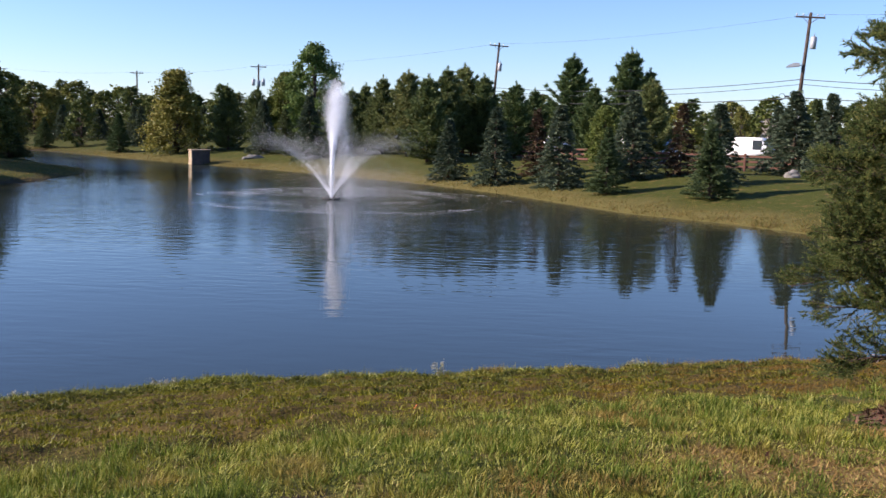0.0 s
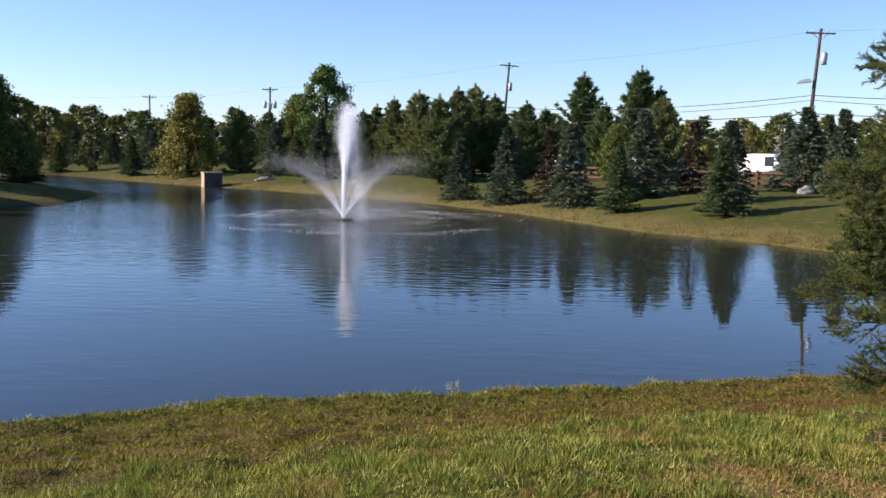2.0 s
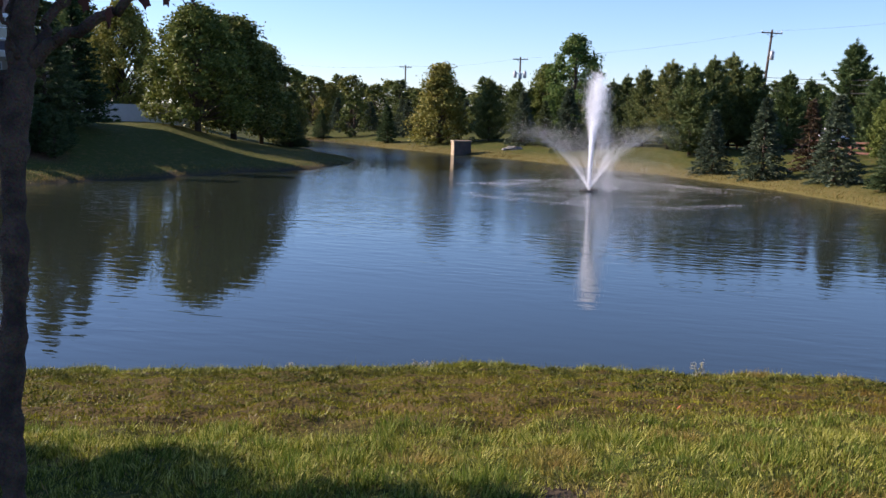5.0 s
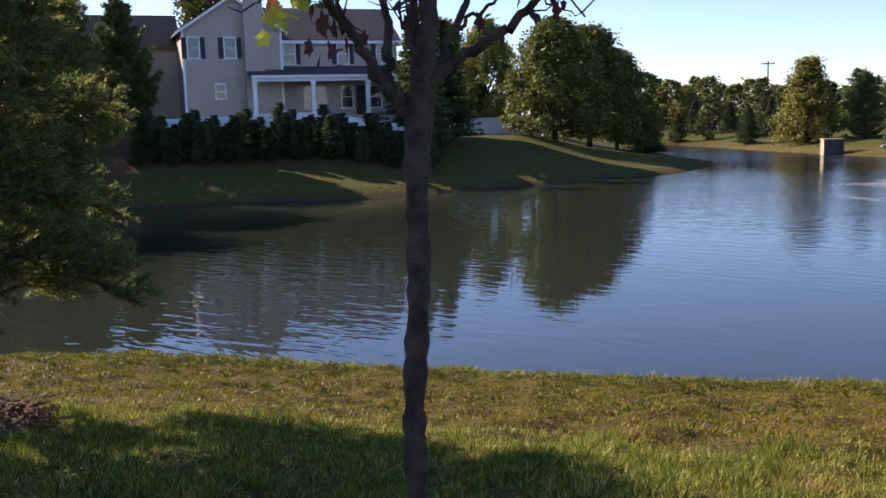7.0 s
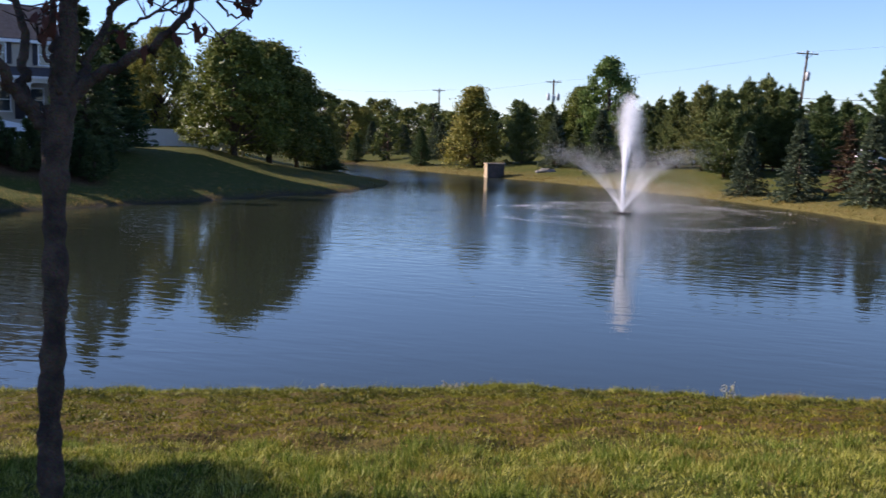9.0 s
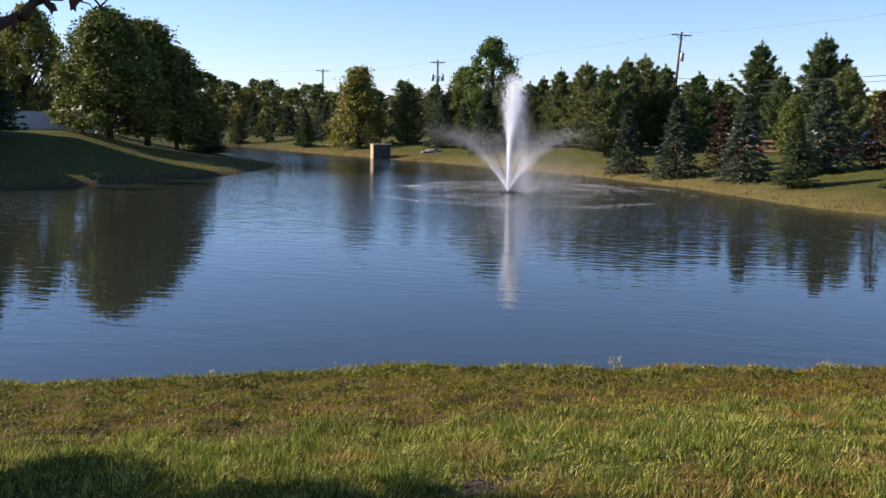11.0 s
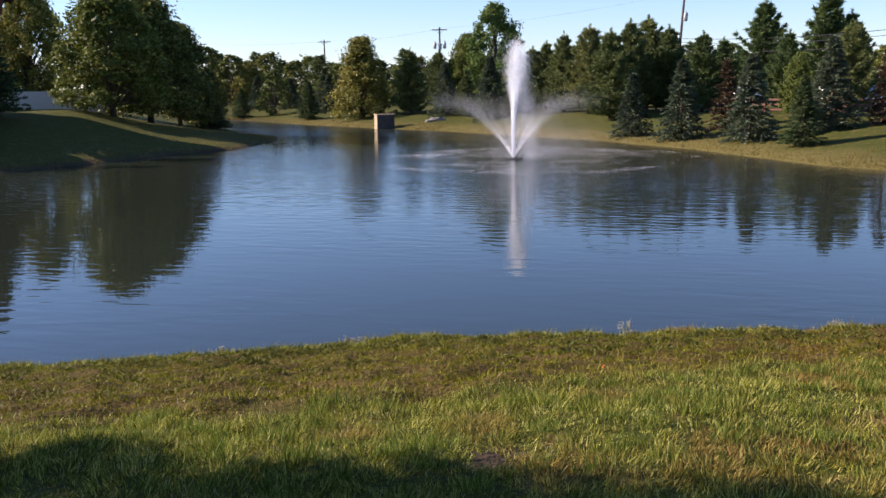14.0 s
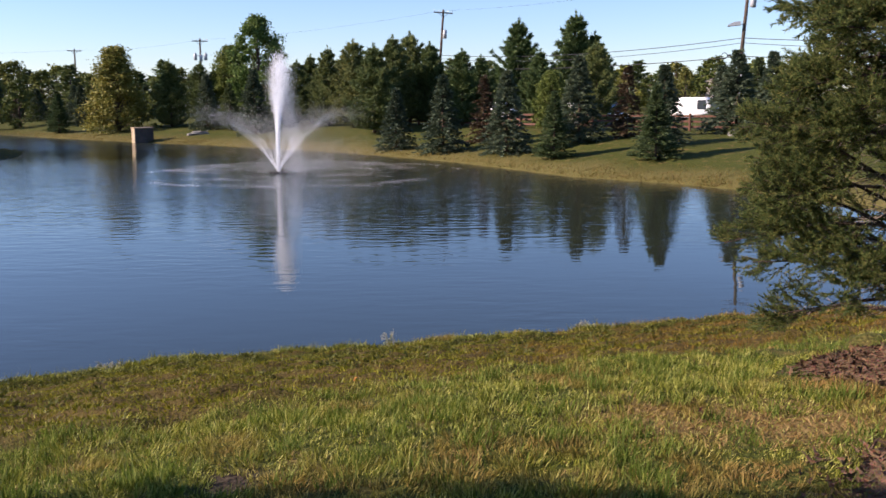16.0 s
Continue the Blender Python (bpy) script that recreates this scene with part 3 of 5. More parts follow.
def broadleaf(name, label, seed, h, rad, clumps, per, size, mats, clear=0.15, shape=1.0, m=None, trunk=0.02, cone=False):
    """A leafy tree: trunk, limbs that reach the leaf clumps, and clumps of small leaves with gaps."""
    rng = np.random.default_rng(seed)
    t = thing(name, label, "tree", m)
    top = 0.93 * h
    tr = Geo().tube([(0, 0, 0), (0.01 * h, 0.01 * h, 0.3 * h), (0, -0.01 * h, 0.6 * h), (0.01 * h, 0, top)], [trunk * h * 1.15, trunk * h * 0.8, trunk * h * 0.45, 0.01], 8)
    lim, fol = Geo(), Geo()
    for i in range(clumps):
        u = (i + rng.uniform()) / clumps
        z = h * (clear + (1 - clear) * u ** 0.85)
        v = (z / h - clear) / (1 - clear)
        R = rad * (max(0.0, np.sin(np.pi * min(1, 0.16 + 0.84 * v) ** shape)) ** 0.62 if v > 0 else 0.4)
        if cone:
            R = rad * max(0.02, 1.02 - v) ** 0.75 * (0.8 + 0.2 * math.sin(i * 0.55))
        a, q = rng.uniform(0, 2 * np.pi), rng.uniform(0.25, 1) ** 0.55
        c = np.array([np.cos(a) * R * q, np.sin(a) * R * q, min(z, h * 0.97)])
        cr = rad * rng.uniform(0.13, 0.27)
        if i % 2 == 0:
            b0 = np.array([0, 0, max(clear * h * 0.9, c[2] - 0.55 * R * q - 0.15 * h)])
            lim.tube([b0, (b0 + c) / 2 + [0, 0, 0.02 * h], c], [0.006 * h, 0.004 * h, 0.0015 * h], 4, cap=False)
        p = rng.normal(size=(per, 3))
        p = np.clip(p, -1.7, 1.7) * cr * rng.uniform(0.35, 0.7) * [1, 1, rng.uniform(0.5, 0.95)]
        p[: per // 6] = rng.uniform(-0.2, 0.8, (per // 6, 1)) * np.array([rng.normal() * 0.5, rng.normal() * 0.5, 1.1]) * cr + rng.normal(scale=0.09 * cr, size=(per // 6, 3))
        fol.leaves(c + p, size, rng, 0.2)
    part("trunk", tr, M["bark"], t, smooth=True)
    tagged(part("limb", lim, M["bark"], t), kind="stuff")
    tagged(part("crown", fol, M[mats], t), kind="stuff")
    return t


def white_pine(label, seed, h, rad, mats, whorls=15, twig=0.3, name="pine_tree"):
    """A pine: open whorls of upswept limbs, each set with brushes of long needles."""
    rng = np.random.default_rng(seed)
    t = thing(name, label, "tree")
    tr = Geo().tube([(0, 0, 0), (0.008 * h, 0, 0.4 * h), (-0.006 * h, 0.008 * h, 0.75 * h), (0, 0, 0.98 * h)], [0.017 * h, 0.013 * h, 0.007 * h, 0.002 * h], 7)
    lim, P, D, L = Geo(), [], [], []
    up = np.array([0, 0, 1.0])

    def brush(c, d, k, ln):
        P.append(c + rng.normal(scale=0.22 * ln, size=(k, 3)))
        D.append(d + rng.normal(scale=0.55, size=(k, 3)))
        L.append(ln * rng.uniform(0.6, 1.25, k))
    for i in range(whorls):
        u = (i + rng.uniform(0, 0.6)) / whorls
        z0 = h * (0.03 + 0.92 * u)
        spread = np.interp(u, [0, 0.2, 0.55, 0.82, 1], [0.9, 1.0, 0.70, 0.33, 0.08]) * rng.uniform(0.85, 1.1)
        nb = int(rng.integers(5, 8))
        for j in range(nb):
            a = 2 * np.pi * (j + rng.uniform(-0.3, 0.3)) / nb + i * 1.1
            out, side = np.array([np.cos(a), np.sin(a), 0]), np.array([-np.sin(a), np.cos(a), 0])
            ln = rad * spread * rng.uniform(0.6, 1.18)
            ri = np.interp(u, [0, 0.5, 1], [0.12, 0.5, 1.1]) + rng.uniform(-0.12, 0.12)

            def at(q):
                return out * ln * q + up * (z0 + ln * (ri * q * 0.6 + 0.35 * q ** 3))
            lim.tube([at(0), at(0.5), at(1.0)], [0.004 * h * (1.1 - u), 0.003 * h * (1.1 - u), 0.006], 3, cap=False)
            for q in np.linspace(0.3, 1.0, int(3 + 5 * spread)):
                for sg in (-1, 0, 1):
                    c = at(q) + side * sg * ln * 0.3 * (1.15 - q) * rng.uniform(0.5, 1.3) + up * rng.uniform(-0.08, 0.08)
                    brush(c, out * 0.6 + side * sg * 0.5 + up * rng.uniform(0.3, 0.9), 17, twig)
    for q in np.linspace(0.86, 1.0, 7):
        brush(np.array([0, 0, h * q]), up * 1.2, 16, twig * 0.8)
    P, D, L = np.concatenate(P), np.concatenate(D), np.concatenate(L)
    part("trunk", tr, M["bark"], t, smooth=True)
    tagged(part("limb", lim, M["bark"], t), kind="stuff")
    tagged(part("crown", Geo().blades(P, D, L, L * 0.26, rng), M[mats], t), kind="stuff")
    return t


def near_spruce(m):
    """A spruce a few steps from the path: bare inner limbs, twigs set with needles."""
    rng = np.random.default_rng(11)
    t = thing("spruce_tree", "ragged green spruce tree with bare lower limbs in mulch", "tree", m, group="spruces on the near lawn")
    h, rad = 5.4, 1.66
    tr = Geo().tube([(0, 0, -0.05), (0.02, 0, 0.15), (0.0, 0.02, 1.5), (0.03, 0, 3.2), (0, 0, h)], [0.12, 0.085, 0.07, 0.045, 0.008], 10)
    dead, core, ned = Geo(), Geo(), Geo()
    for i in range(190):
        u = 0.085 + 0.895 * (i / 189)
        a = i * 2.39996 + rng.uniform(-0.4, 0.4)
        prof = (1 - u) ** 0.9 * (0.74 + 0.26 * smooth01(0.08, 0.24, u))
        ln = rad * prof * rng.uniform(0.72, 1.12) + 0.08
        out, side, up = np.array([np.cos(a), np.sin(a), 0]), np.array([-np.sin(a), np.cos(a), 0]), np.array([0, 0, 1.0])
        z0 = h * u
        ri, dr = np.interp(u, [0, 0.3, 1], [0.2, 0.42, 0.9]) + rng.uniform(-0.35, 0.4), np.interp(u, [0, 0.3, 1], [0.38, 0.38, 0.3])

        def at(s):
            s = np.atleast_1d(s)
            return out * (ln * s)[:, None] + up * (z0 + ri * ln * s - dr * ln * s * s + 0.06 * ln * s ** 4)[:, None] + side * (0.05 * ln * np.sin(3 * s + a))[:, None]
        part("limb", Geo().tube(at(np.linspace(0, 1, 6)), np.linspace(0.016 * (1 - u) + 0.006, 0.003, 6), 5), M["bark_dark"], t)
        bare = np.interp(u, [0, 0.18, 0.5, 1], [0.72, 0.38, 0.25, 0.1])
        # dead twigs on the inner limb
        for s in rng.uniform(0.15, bare + 0.15, 20 if u < 0.3 else 7):
            p = at(s)[0]
            d = out * rng.uniform(0.1, 0.7) + side * rng.choice([-1, 1]) * rng.uniform(0.4, 1) + up * rng.uniform(-0.6, 0.3)
            e = p + d * rng.uniform(0.15, 0.4)
            dead.tube([p, (p + e) / 2 + up * rng.uniform(-0.03, 0.03), e], [0.004, 0.003, 0.0012], 3, cap=False)
        # living twigs
        k = int(9 + 22 * ln) if u > 0.16 else int(5 + 12 * ln)
        for s in rng.uniform(bare, 1, k) ** 0.85:
            sg = rng.choice([-1, 1])
            p = at(s)[0]
            tl = np.clip(0.55 * ln * (1.05 - s) + 0.12, 0.12, 0.5) * rng.uniform(0.7, 1.2)
            d = out * rng.uniform(0.5, 0.9) + side * sg * rng.uniform(0.3, 0.9) + up * rng.uniform(-0.6, 0.95)
            d /= np.linalg.norm(d)
            subs = [(p, d, tl)]
            for _ in range(3):
                q = rng.uniform(0.2, 0.8)
                d2 = d + np.cross(d, up) * rng.choice([-1, 1]) * rng.uniform(0.5, 0.9) + up * rng.uniform(-0.3, 0.3)
                subs.append((p + d * tl * q, d2 / np.linalg.norm(d2), tl * (1 - q) * 0.75 + 0.06))
            for sp, sdv, sl in subs:
                core.blades([sp, sp], [sdv, sdv], sl, 0.007, rng)
                nn = int(11 + sl * 110)
                q = rng.uniform(0.05, 1.0, nn)
                nd = rng.normal(size=(nn, 3)) + up * 0.25
                nd -= (nd @ sdv)[:, None] * sdv
                nd /= np.linalg.norm(nd, axis=1)[:, None]
                ned.blades(sp + sdv * (sl * q)[:, None] - up * (0.04 * q * (1 - q))[:, None], nd * 0.8 + sdv * 0.85, rng.uniform(0.028, 0.047, nn), 0.0092, rng)
    part("trunk", tr, M["bark_dark"], t, smooth=True)
    part("dead_twig", dead, M["dead"], t, "grey dead twigs")
    part("twig", core, M["bark_dark"], t)
    part("needles", ned, M["near_needles"], t)
    return t


SP = [conifer("spruce_tree", "blue-green young spruce tree on the grass bank", 20 + i, 5.0, 1.65, 26, 10, 11, 0.23, 0.14, 0.32, "blue", base=0.01, power=0.95) for i in range(2)]
SG = conifer("spruce_tree", "dense dark green conical spruce on the bank", 31, 5.0, 1.7, 28, 12, 18, 0.18, 0.3, 0.2, "spruce", base=0.005, power=0.95, jitter=0.02)
SB = conifer("spruce_tree", "thin browning spruce tree behind the bank", 33, 5.0, 1.2, 22, 7, 8, 0.24, 0.1, 0.3, "brown")
PN = [white_pine("tall bushy white pine behind the pond", 40 + i, 8.0, 2.15, "pine", 15, 0.3) for i in range(3)]
BL = [broadleaf("leafy_tree", "full green leafy tree beyond the pond", 50 + i, 10.0, 3.3, 170, 120, 0.26, "green", clear=0.04, shape=0.75) for i in range(2)]
PY = broadleaf("leafy_tree", "pyramidal tree with leaves turning yellow-green", 60, 8.5, 2.9, 170, 110, 0.22, "olive", clear=0.02, shape=0.62, cone=True)
FB = [broadleaf("leafy_tree", "distant leafy tree in the far woods", 56 + i, 10.0, 3.4, 60, 50, 0.46, ("green", "olive")[i], clear=0.02, shape=0.7) for i in range(2)]
FP = conifer("pine_tree", "distant bushy pine in the far woods", 46, 8.0, 2.4, 20, 7, 8, 0.5, 0.7, 0.2, "pine", base=0.03, power=0.7, ragged=0.35)
TP = white_pine("tall ragged pine behind the row of spruces", 58, 10.0, 2.7, "pine", 17, 0.34)
OT = broadleaf("leafy_tree", "tall open tree with upswept sunlit branches", 63, 10.0, 3.0, 110, 150, 0.25, "fresh_green", clear=0.06, shape=0.8)
OL = broadleaf("leafy_tree", "rounded maple with yellowing sunlit leaves", 61, 10.0, 3.6, 230, 125, 0.26, "olive", clear=0.09, shape=0.72)
DK = broadleaf("leafy_tree", "dark green maple on the grassy point", 62, 10.0, 3.4, 230, 125, 0.26, "green", clear=0.09, shape=0.75)
USED = set()


WIDER = dict(pine_tree=1.1, spruce_tree=1.12, leafy_tree=1.12)


def plant(proto, az, r, h, base_h, group, turn=None, fat=1.0):
    """Plants a tree of height h; the first of its kind is moved, the rest are copies."""
    s = h / base_h
    fat *= WIDER.get(proto.name.split(".")[0], 1.0)
    m = stand(az, r, (az * 37 + r * 11) % 360 if turn is None else turn) @ Matrix.Diagonal((s * fat, s * fat, s, 1))
    if proto.name in USED:
        c = copy_thing(proto, Matrix())
        c.matrix_basis = m
    else:
        USED.add(proto.name)
        c = proto
        c.matrix_basis = m
    return tagged(c, group=group)


ROW, BACK = "conifers along the far bank", "woods behind the pond"
# far bank, from the fence end towards the inlet
plant(SG, 15.7, 53.5, 4.0, 5, ROW, fat=0.95)
plant(SP[0], 16.1, 58, 4.7, 5, ROW)
plant(SG, 9.8, 57.5, 3.9, 5, ROW, fat=0.85)
plant(SB, 14.0, 64, 4.6, 5, ROW)
plant(SP[1], 7.0, 62, 5.3, 5, ROW)
plant(SP[0], 11.2, 64, 5.6, 5, ROW)
plant(SP[1], 3.2, 66, 5.2, 5, ROW)
plant(SB, 5.6, 69, 4.7, 5, ROW)
plant(SP[0], 0.4, 70, 4.4, 5, ROW)
plant(SP[0], 20.1, 66, 5.4, 5, ROW, fat=1.15)
plant(SP[1], 22.0, 64, 5.2, 5, ROW)
plant(SP[1], 19.2, 72, 4.6, 5, ROW)
plant(SG, 21.2, 70, 5.0, 5, ROW)
plant(FB[0], 17.2, 120, 5.6, 10, BACK)
plant(TP, 7.6, 108, 10.8, 10, BACK, fat=1.1)
plant(PN[2], 8.9, 82, 6.4, 8, BACK)
plant(TP, 10.9, 106, 11.3, 10, BACK, fat=1.05)
plant(PN[1], 12.2, 76, 6.6, 8, BACK)
plant(PN[2], 12.0, 106, 9.2, 8, BACK)
plant(OL, 9.6, 72, 4.4, 10, BACK, fat=0.8)
plant(PN[0], -0.9, 82, 7.4, 8, BACK, fat=1.1)
plant(PN[2], 0.2, 86, 7.9, 8, BACK)
plant(PN[1], 1.2, 90, 8.4, 8, BACK, fat=1.05)
plant(PN[0], 4.3, 84, 6.6, 8, BACK)
plant(PN[2], 5.4, 88, 6.2, 8, BACK)
plant(PN[1], -2.1, 88, 7.8, 8, BACK, fat=1.05)
plant(PN[0], 2.4, 88, 7.4, 8, BACK)
plant(TP, -3.6, 92, 7.3, 10, BACK, fat=0.95)
plant(PN[2], -4.6, 99, 6.8, 8, BACK)
plant(PN[0], -5.4, 99, 6.3, 8, BACK)
plant(OT, -7.6, 103, 10.9, 10, BACK, fat=0.9)
plant(SP[0], -7.9, 92, 5.8, 5, ROW)
plant(SP[1], -6.4, 94, 5.0, 5, ROW)
plant(SG, -9.3, 97, 4.4, 5, ROW)
plant(SP[1], -10.6, 99, 5.4, 5, ROW)
plant(TP, -12.6, 106, 6.9, 10, BACK)
plant(OL, -9.2, 112, 8.2, 10, BACK, fat=0.8)
plant(PN[1], -10.9, 112, 6.6, 8, BACK)
plant(PY, -15.5, 107, 8.6, 8.5, BACK, fat=1.3)
plant(SG, -18.6, 112, 4.2, 5, ROW)
plant(SP[0], -17.4, 120, 4.6, 5, ROW)
for i in range(72):
    az = -28 + i * 0.72
    rr = 150 + (i * 53) % 37
    plant((FB[0], FP, FB[0], FB[1], FP)[i % 5], az, rr, (6.7 if az < -19 else 5.9) + (i * 7) % 4 * 0.7 if az < -10 else 6.0 + (i * 7) % 3, (10, 8, 10, 10, 8)[i % 5], BACK, fat=1.4)
for i in range(13):
    az = -22.5 + i * 0.95
    plant((SG, SP[0], FB[0], SP[1])[i % 4], az, 126 + (i * 29) % 19, (3.6, 4.4, 5.6, 4.0)[i % 4], (5, 5, 10, 5)[i % 4], BACK, fat=1.15)
# the grassy point and the house's side
POINT = "trees on the grassy point"
plant(OL, -29.6, 79, 9.6, 10, POINT, fat=1.1)
plant(DK, -27.6, 85, 10.2, 10, POINT, fat=1.1)
plant(DK, -26.0, 91, 9.0, 10, POINT, fat=0.95)
plant(DK, -24.4, 104, 5.6, 10, POINT)
plant(SG, -24.3, 92, 3.2, 5, POINT, fat=1.7)
plant(OL, -33.6, 101, 11.2, 10, POINT, fat=0.8)
plant(BL[0], -36.0, 106, 11.5, 10, POINT)
plant(SG, -36.2, 71, 8.6, 5, POINT, fat=0.85)
plant(SG, -37.8, 67, 9.4, 5, POINT, fat=0.8)
plant(OL, -22.0, 150, 6.4, 10, BACK)
plant(SG, -20.4, 150, 3.4, 5, BACK)
plant(BL[1], -48.9, 104, 16.5, 10, BACK, fat=0.85)
plant(BL[1], -43.0, 112, 13, 10, BACK)
plant(PN[0], -54.5, 72, 8.6, 8, BACK)
plant(PN[1], -57.5, 70, 9.6, 8, BACK)
plant(BL[0], -61.5, 74, 12, 10, BACK)
plant(DK, -66.5, 66, 13, 10, BACK)
# next three are added to shade the left bank; the last two stand out of view
plant(BL[1], -63.5, 64, 12, 10, BACK)
plant(BL[0], -70.5, 62, 14, 10, BACK)
plant(DK, -75.0, 62, 14, 10, BACK)
plant(DK, -58.5, 84, 11, 10, BACK)

sr = near_spruce(stand(-66.2, 6.6, 200))
copy_thing(sr, Matrix()).matrix_basis = stand(30.5, 6.6, 20, 0.79)


def maple_leaf(rng, size):
    """One lobed maple leaf round its own centre."""
    ang = np.radians([-90, -50, -20, 15, 35, 62, 90, 118, 145, 165, 200, 230])
    rad = np.array([0.40, 0.42, 0.80, 0.62, 1.0, 0.70, 1.15, 0.70, 1.0, 0.62, 0.80, 0.42]) * size * 0.5
    v = np.stack([np.cos(ang) * rad, np.sin(ang) * rad, 0.12 * size * np.sin(2 * ang) * rng.uniform(-1, 1)], 1)
    v = np.concatenate([[[0, 0, 0]], v])
    q = Euler(rng.uniform(0, 6.28, 3)).to_matrix()
    return v @ np.array(q).T, [(0, i + 1, (i + 1) % 12 + 1) for i in range(12)]


def young_maple():
    """The young maple beside the path, nearly bare, with a few coloured leaves."""
    rng = np.random.default_rng(5)
    x, y = MAPLE
    z = gz(x, y)
    right, away = np.array([math.cos(radians(40)), math.sin(radians(40)), 0]), np.array([-math.sin(radians(40)), math.cos(radians(40)), 0])
    t = thing("maple_tree", "slender young maple, nearly bare, with rough dark bark", "tree", pose(x, y, z))
    up = np.array([0, 0, 1.0])
    fork = 4.37 - z

    def w(u, v, d=0.0):
        return right * (u + 0.045 * (fork + v) - 0.03) + away * (d + 0.17 * (fork + min(v, 0.3))) + up * (fork + v)
    zs = np.linspace(-fork - 0.05, 0, 60)
    tr = Geo().tube([right * (0.045 * (fork + k) - 0.03 + 0.010 * math.sin(k * 2.1) + 0.007 * math.sin(k * 7)) + away * (0.17 * (fork + k) + 0.01 * math.sin(k * 3.3)) + up * (fork + k) for k in zs],
                    [0.041 + 0.0035 * math.sin(k * 19) + 0.004 * math.sin(k * 43) + 0.0025 * math.sin(k * 71) + 0.03 * max(0, 0.12 - (k + fork)) / 0.12 + 0.02 * max(0, k + 0.3) / 0.3 for k in zs], 14)
    limbs = [
        ([(0, -0.06, 0), (0.018, 0.1, 0.01), (0.025, 0.27, 0.0), (0.035, 0.45, 0.02), (0.04, 0.6, 0.0), (0.03, 1.1, 0.05), (0.02, 1.9, 0.0)], 0.047),
        ([(-0.03, -0.09, 0), (-0.085, -0.01, -0.02), (-0.144, 0.054, -0.04), (-0.2, 0.142, -0.08), (-0.27, 0.26, -0.1), (-0.364, 0.362, -0.14), (-0.467, 0.48, -0.2), (-0.62, 0.75, -0.25)], 0.028),
        ([(-0.085, -0.01, -0.02), (-0.115, 0.09, 0.0), (-0.122, 0.186, 0.03), (-0.126, 0.347, 0.06), (-0.18, 0.435, 0.08), (-0.27, 0.54, 0.1), (-0.4, 0.85, 0.2)], 0.022),
        ([(-0.01, 0.0, 0.03), (-0.02, 0.15, 0.06), (-0.022, 0.245, 0.09), (-0.028, 0.39, 0.11), (-0.036, 0.54, 0.13), (-0.1, 1.1, 0.2)], 0.022),
        ([(0.03, 0.02, 0), (0.075, 0.085, -0.02), (0.15, 0.134, -0.05), (0.252, 0.193, -0.08), (0.326, 0.245, -0.1), (0.4, 0.347, -0.12), (0.5, 0.435, -0.13), (0.605, 0.523, -0.14), (0.76, 0.68, -0.14)], 0.025),
        ([(0.045, 0.05, 0.02), (0.085, 0.15, 0.04), (0.12, 0.245, 0.05), (0.179, 0.377, 0.07), (0.267, 0.465, 0.1), (0.355, 0.538, 0.12), (0.52, 0.85, 0.2)], 0.019),
        ([(0.12, 0.235, 0.05), (0.2, 0.285, 0.02), (0.28, 0.333, 0.0), (0.4, 0.39, -0.06), (0.5, 0.44, -0.12)], 0.009),
        ([(0.5, 0.432, -0.13), (0.53, 0.39, -0.14), (0.575, 0.347, -0.15), (0.663, 0.39, -0.17), (0.70, 0.45, -0.18), (0.715, 0.54, -0.18)], 0.006),
        ([(0.165, 0.35, 0.06), (0.17, 0.44, 0.05), (0.157, 0.55, 0.05), (0.16, 0.9, 0.1)], 0.012),
        ([(0.385, 0.325, -0.12), (0.458, 0.281, -0.16), (0.546, 0.245, -0.2)], 0.005),
        ([(-0.27, 0.26, -0.1), (-0.305, 0.40, -0.12), (-0.29, 0.54, -0.1), (-0.3, 0.8, -0.1)], 0.009),
        ([(0.0, 0.05, -0.03), (-0.03, 0.15, -0.06), (-0.065, 0.24, -0.08), (-0.09, 0.30, -0.1)], 0.011),
        ([(-0.364, 0.362, -0.14), (-0.42, 0.37, -0.2), (-0.50, 0.34, -0.28), (-0.55, 0.30, -0.3)], 0.006),
        ([(0.03, 0.36, 0.0), (0.08, 0.46, -0.05), (0.1, 0.62, -0.08), (0.12, 0.9, -0.1)], 0.014),
    ]
    tips = []
    part("trunk", tr, M["bark_dark"], t, "rough dark trunk", smooth=True)
    for pts, r0 in limbs:
        p = np.array([w(*q) for q in pts])
        ks = np.linspace(0, len(p) - 1, 4 * len(p))
        fine = np.stack([np.interp(ks, np.arange(len(p)), p[:, i]) for i in range(3)], 1)
        fine[1:-1] += rng.normal(scale=0.006, size=fine[1:-1].shape)
        g = Geo().tube(fine, np.linspace(r0, r0 * 0.3, len(fine)), 8)
        for k in range(len(fine) // 2, len(fine), 1):
            if rng.uniform() < 0.8:
                d = right * rng.normal() + away * rng.normal() * 0.7 + up * rng.uniform(-0.1, 1.2)
                d /= np.linalg.norm(d)
                e = fine[k] + d * rng.uniform(0.06, 0.22)
                g.tube([fine[k], (fine[k] + e) / 2 + up * rng.uniform(-0.03, 0.01), e], [0.004, 0.003, 0.0015], 4, cap=False)
                tips.append(e)
        part("limb", g, M["bark_dark"], t, smooth=True)
    return t, w, tips, rng


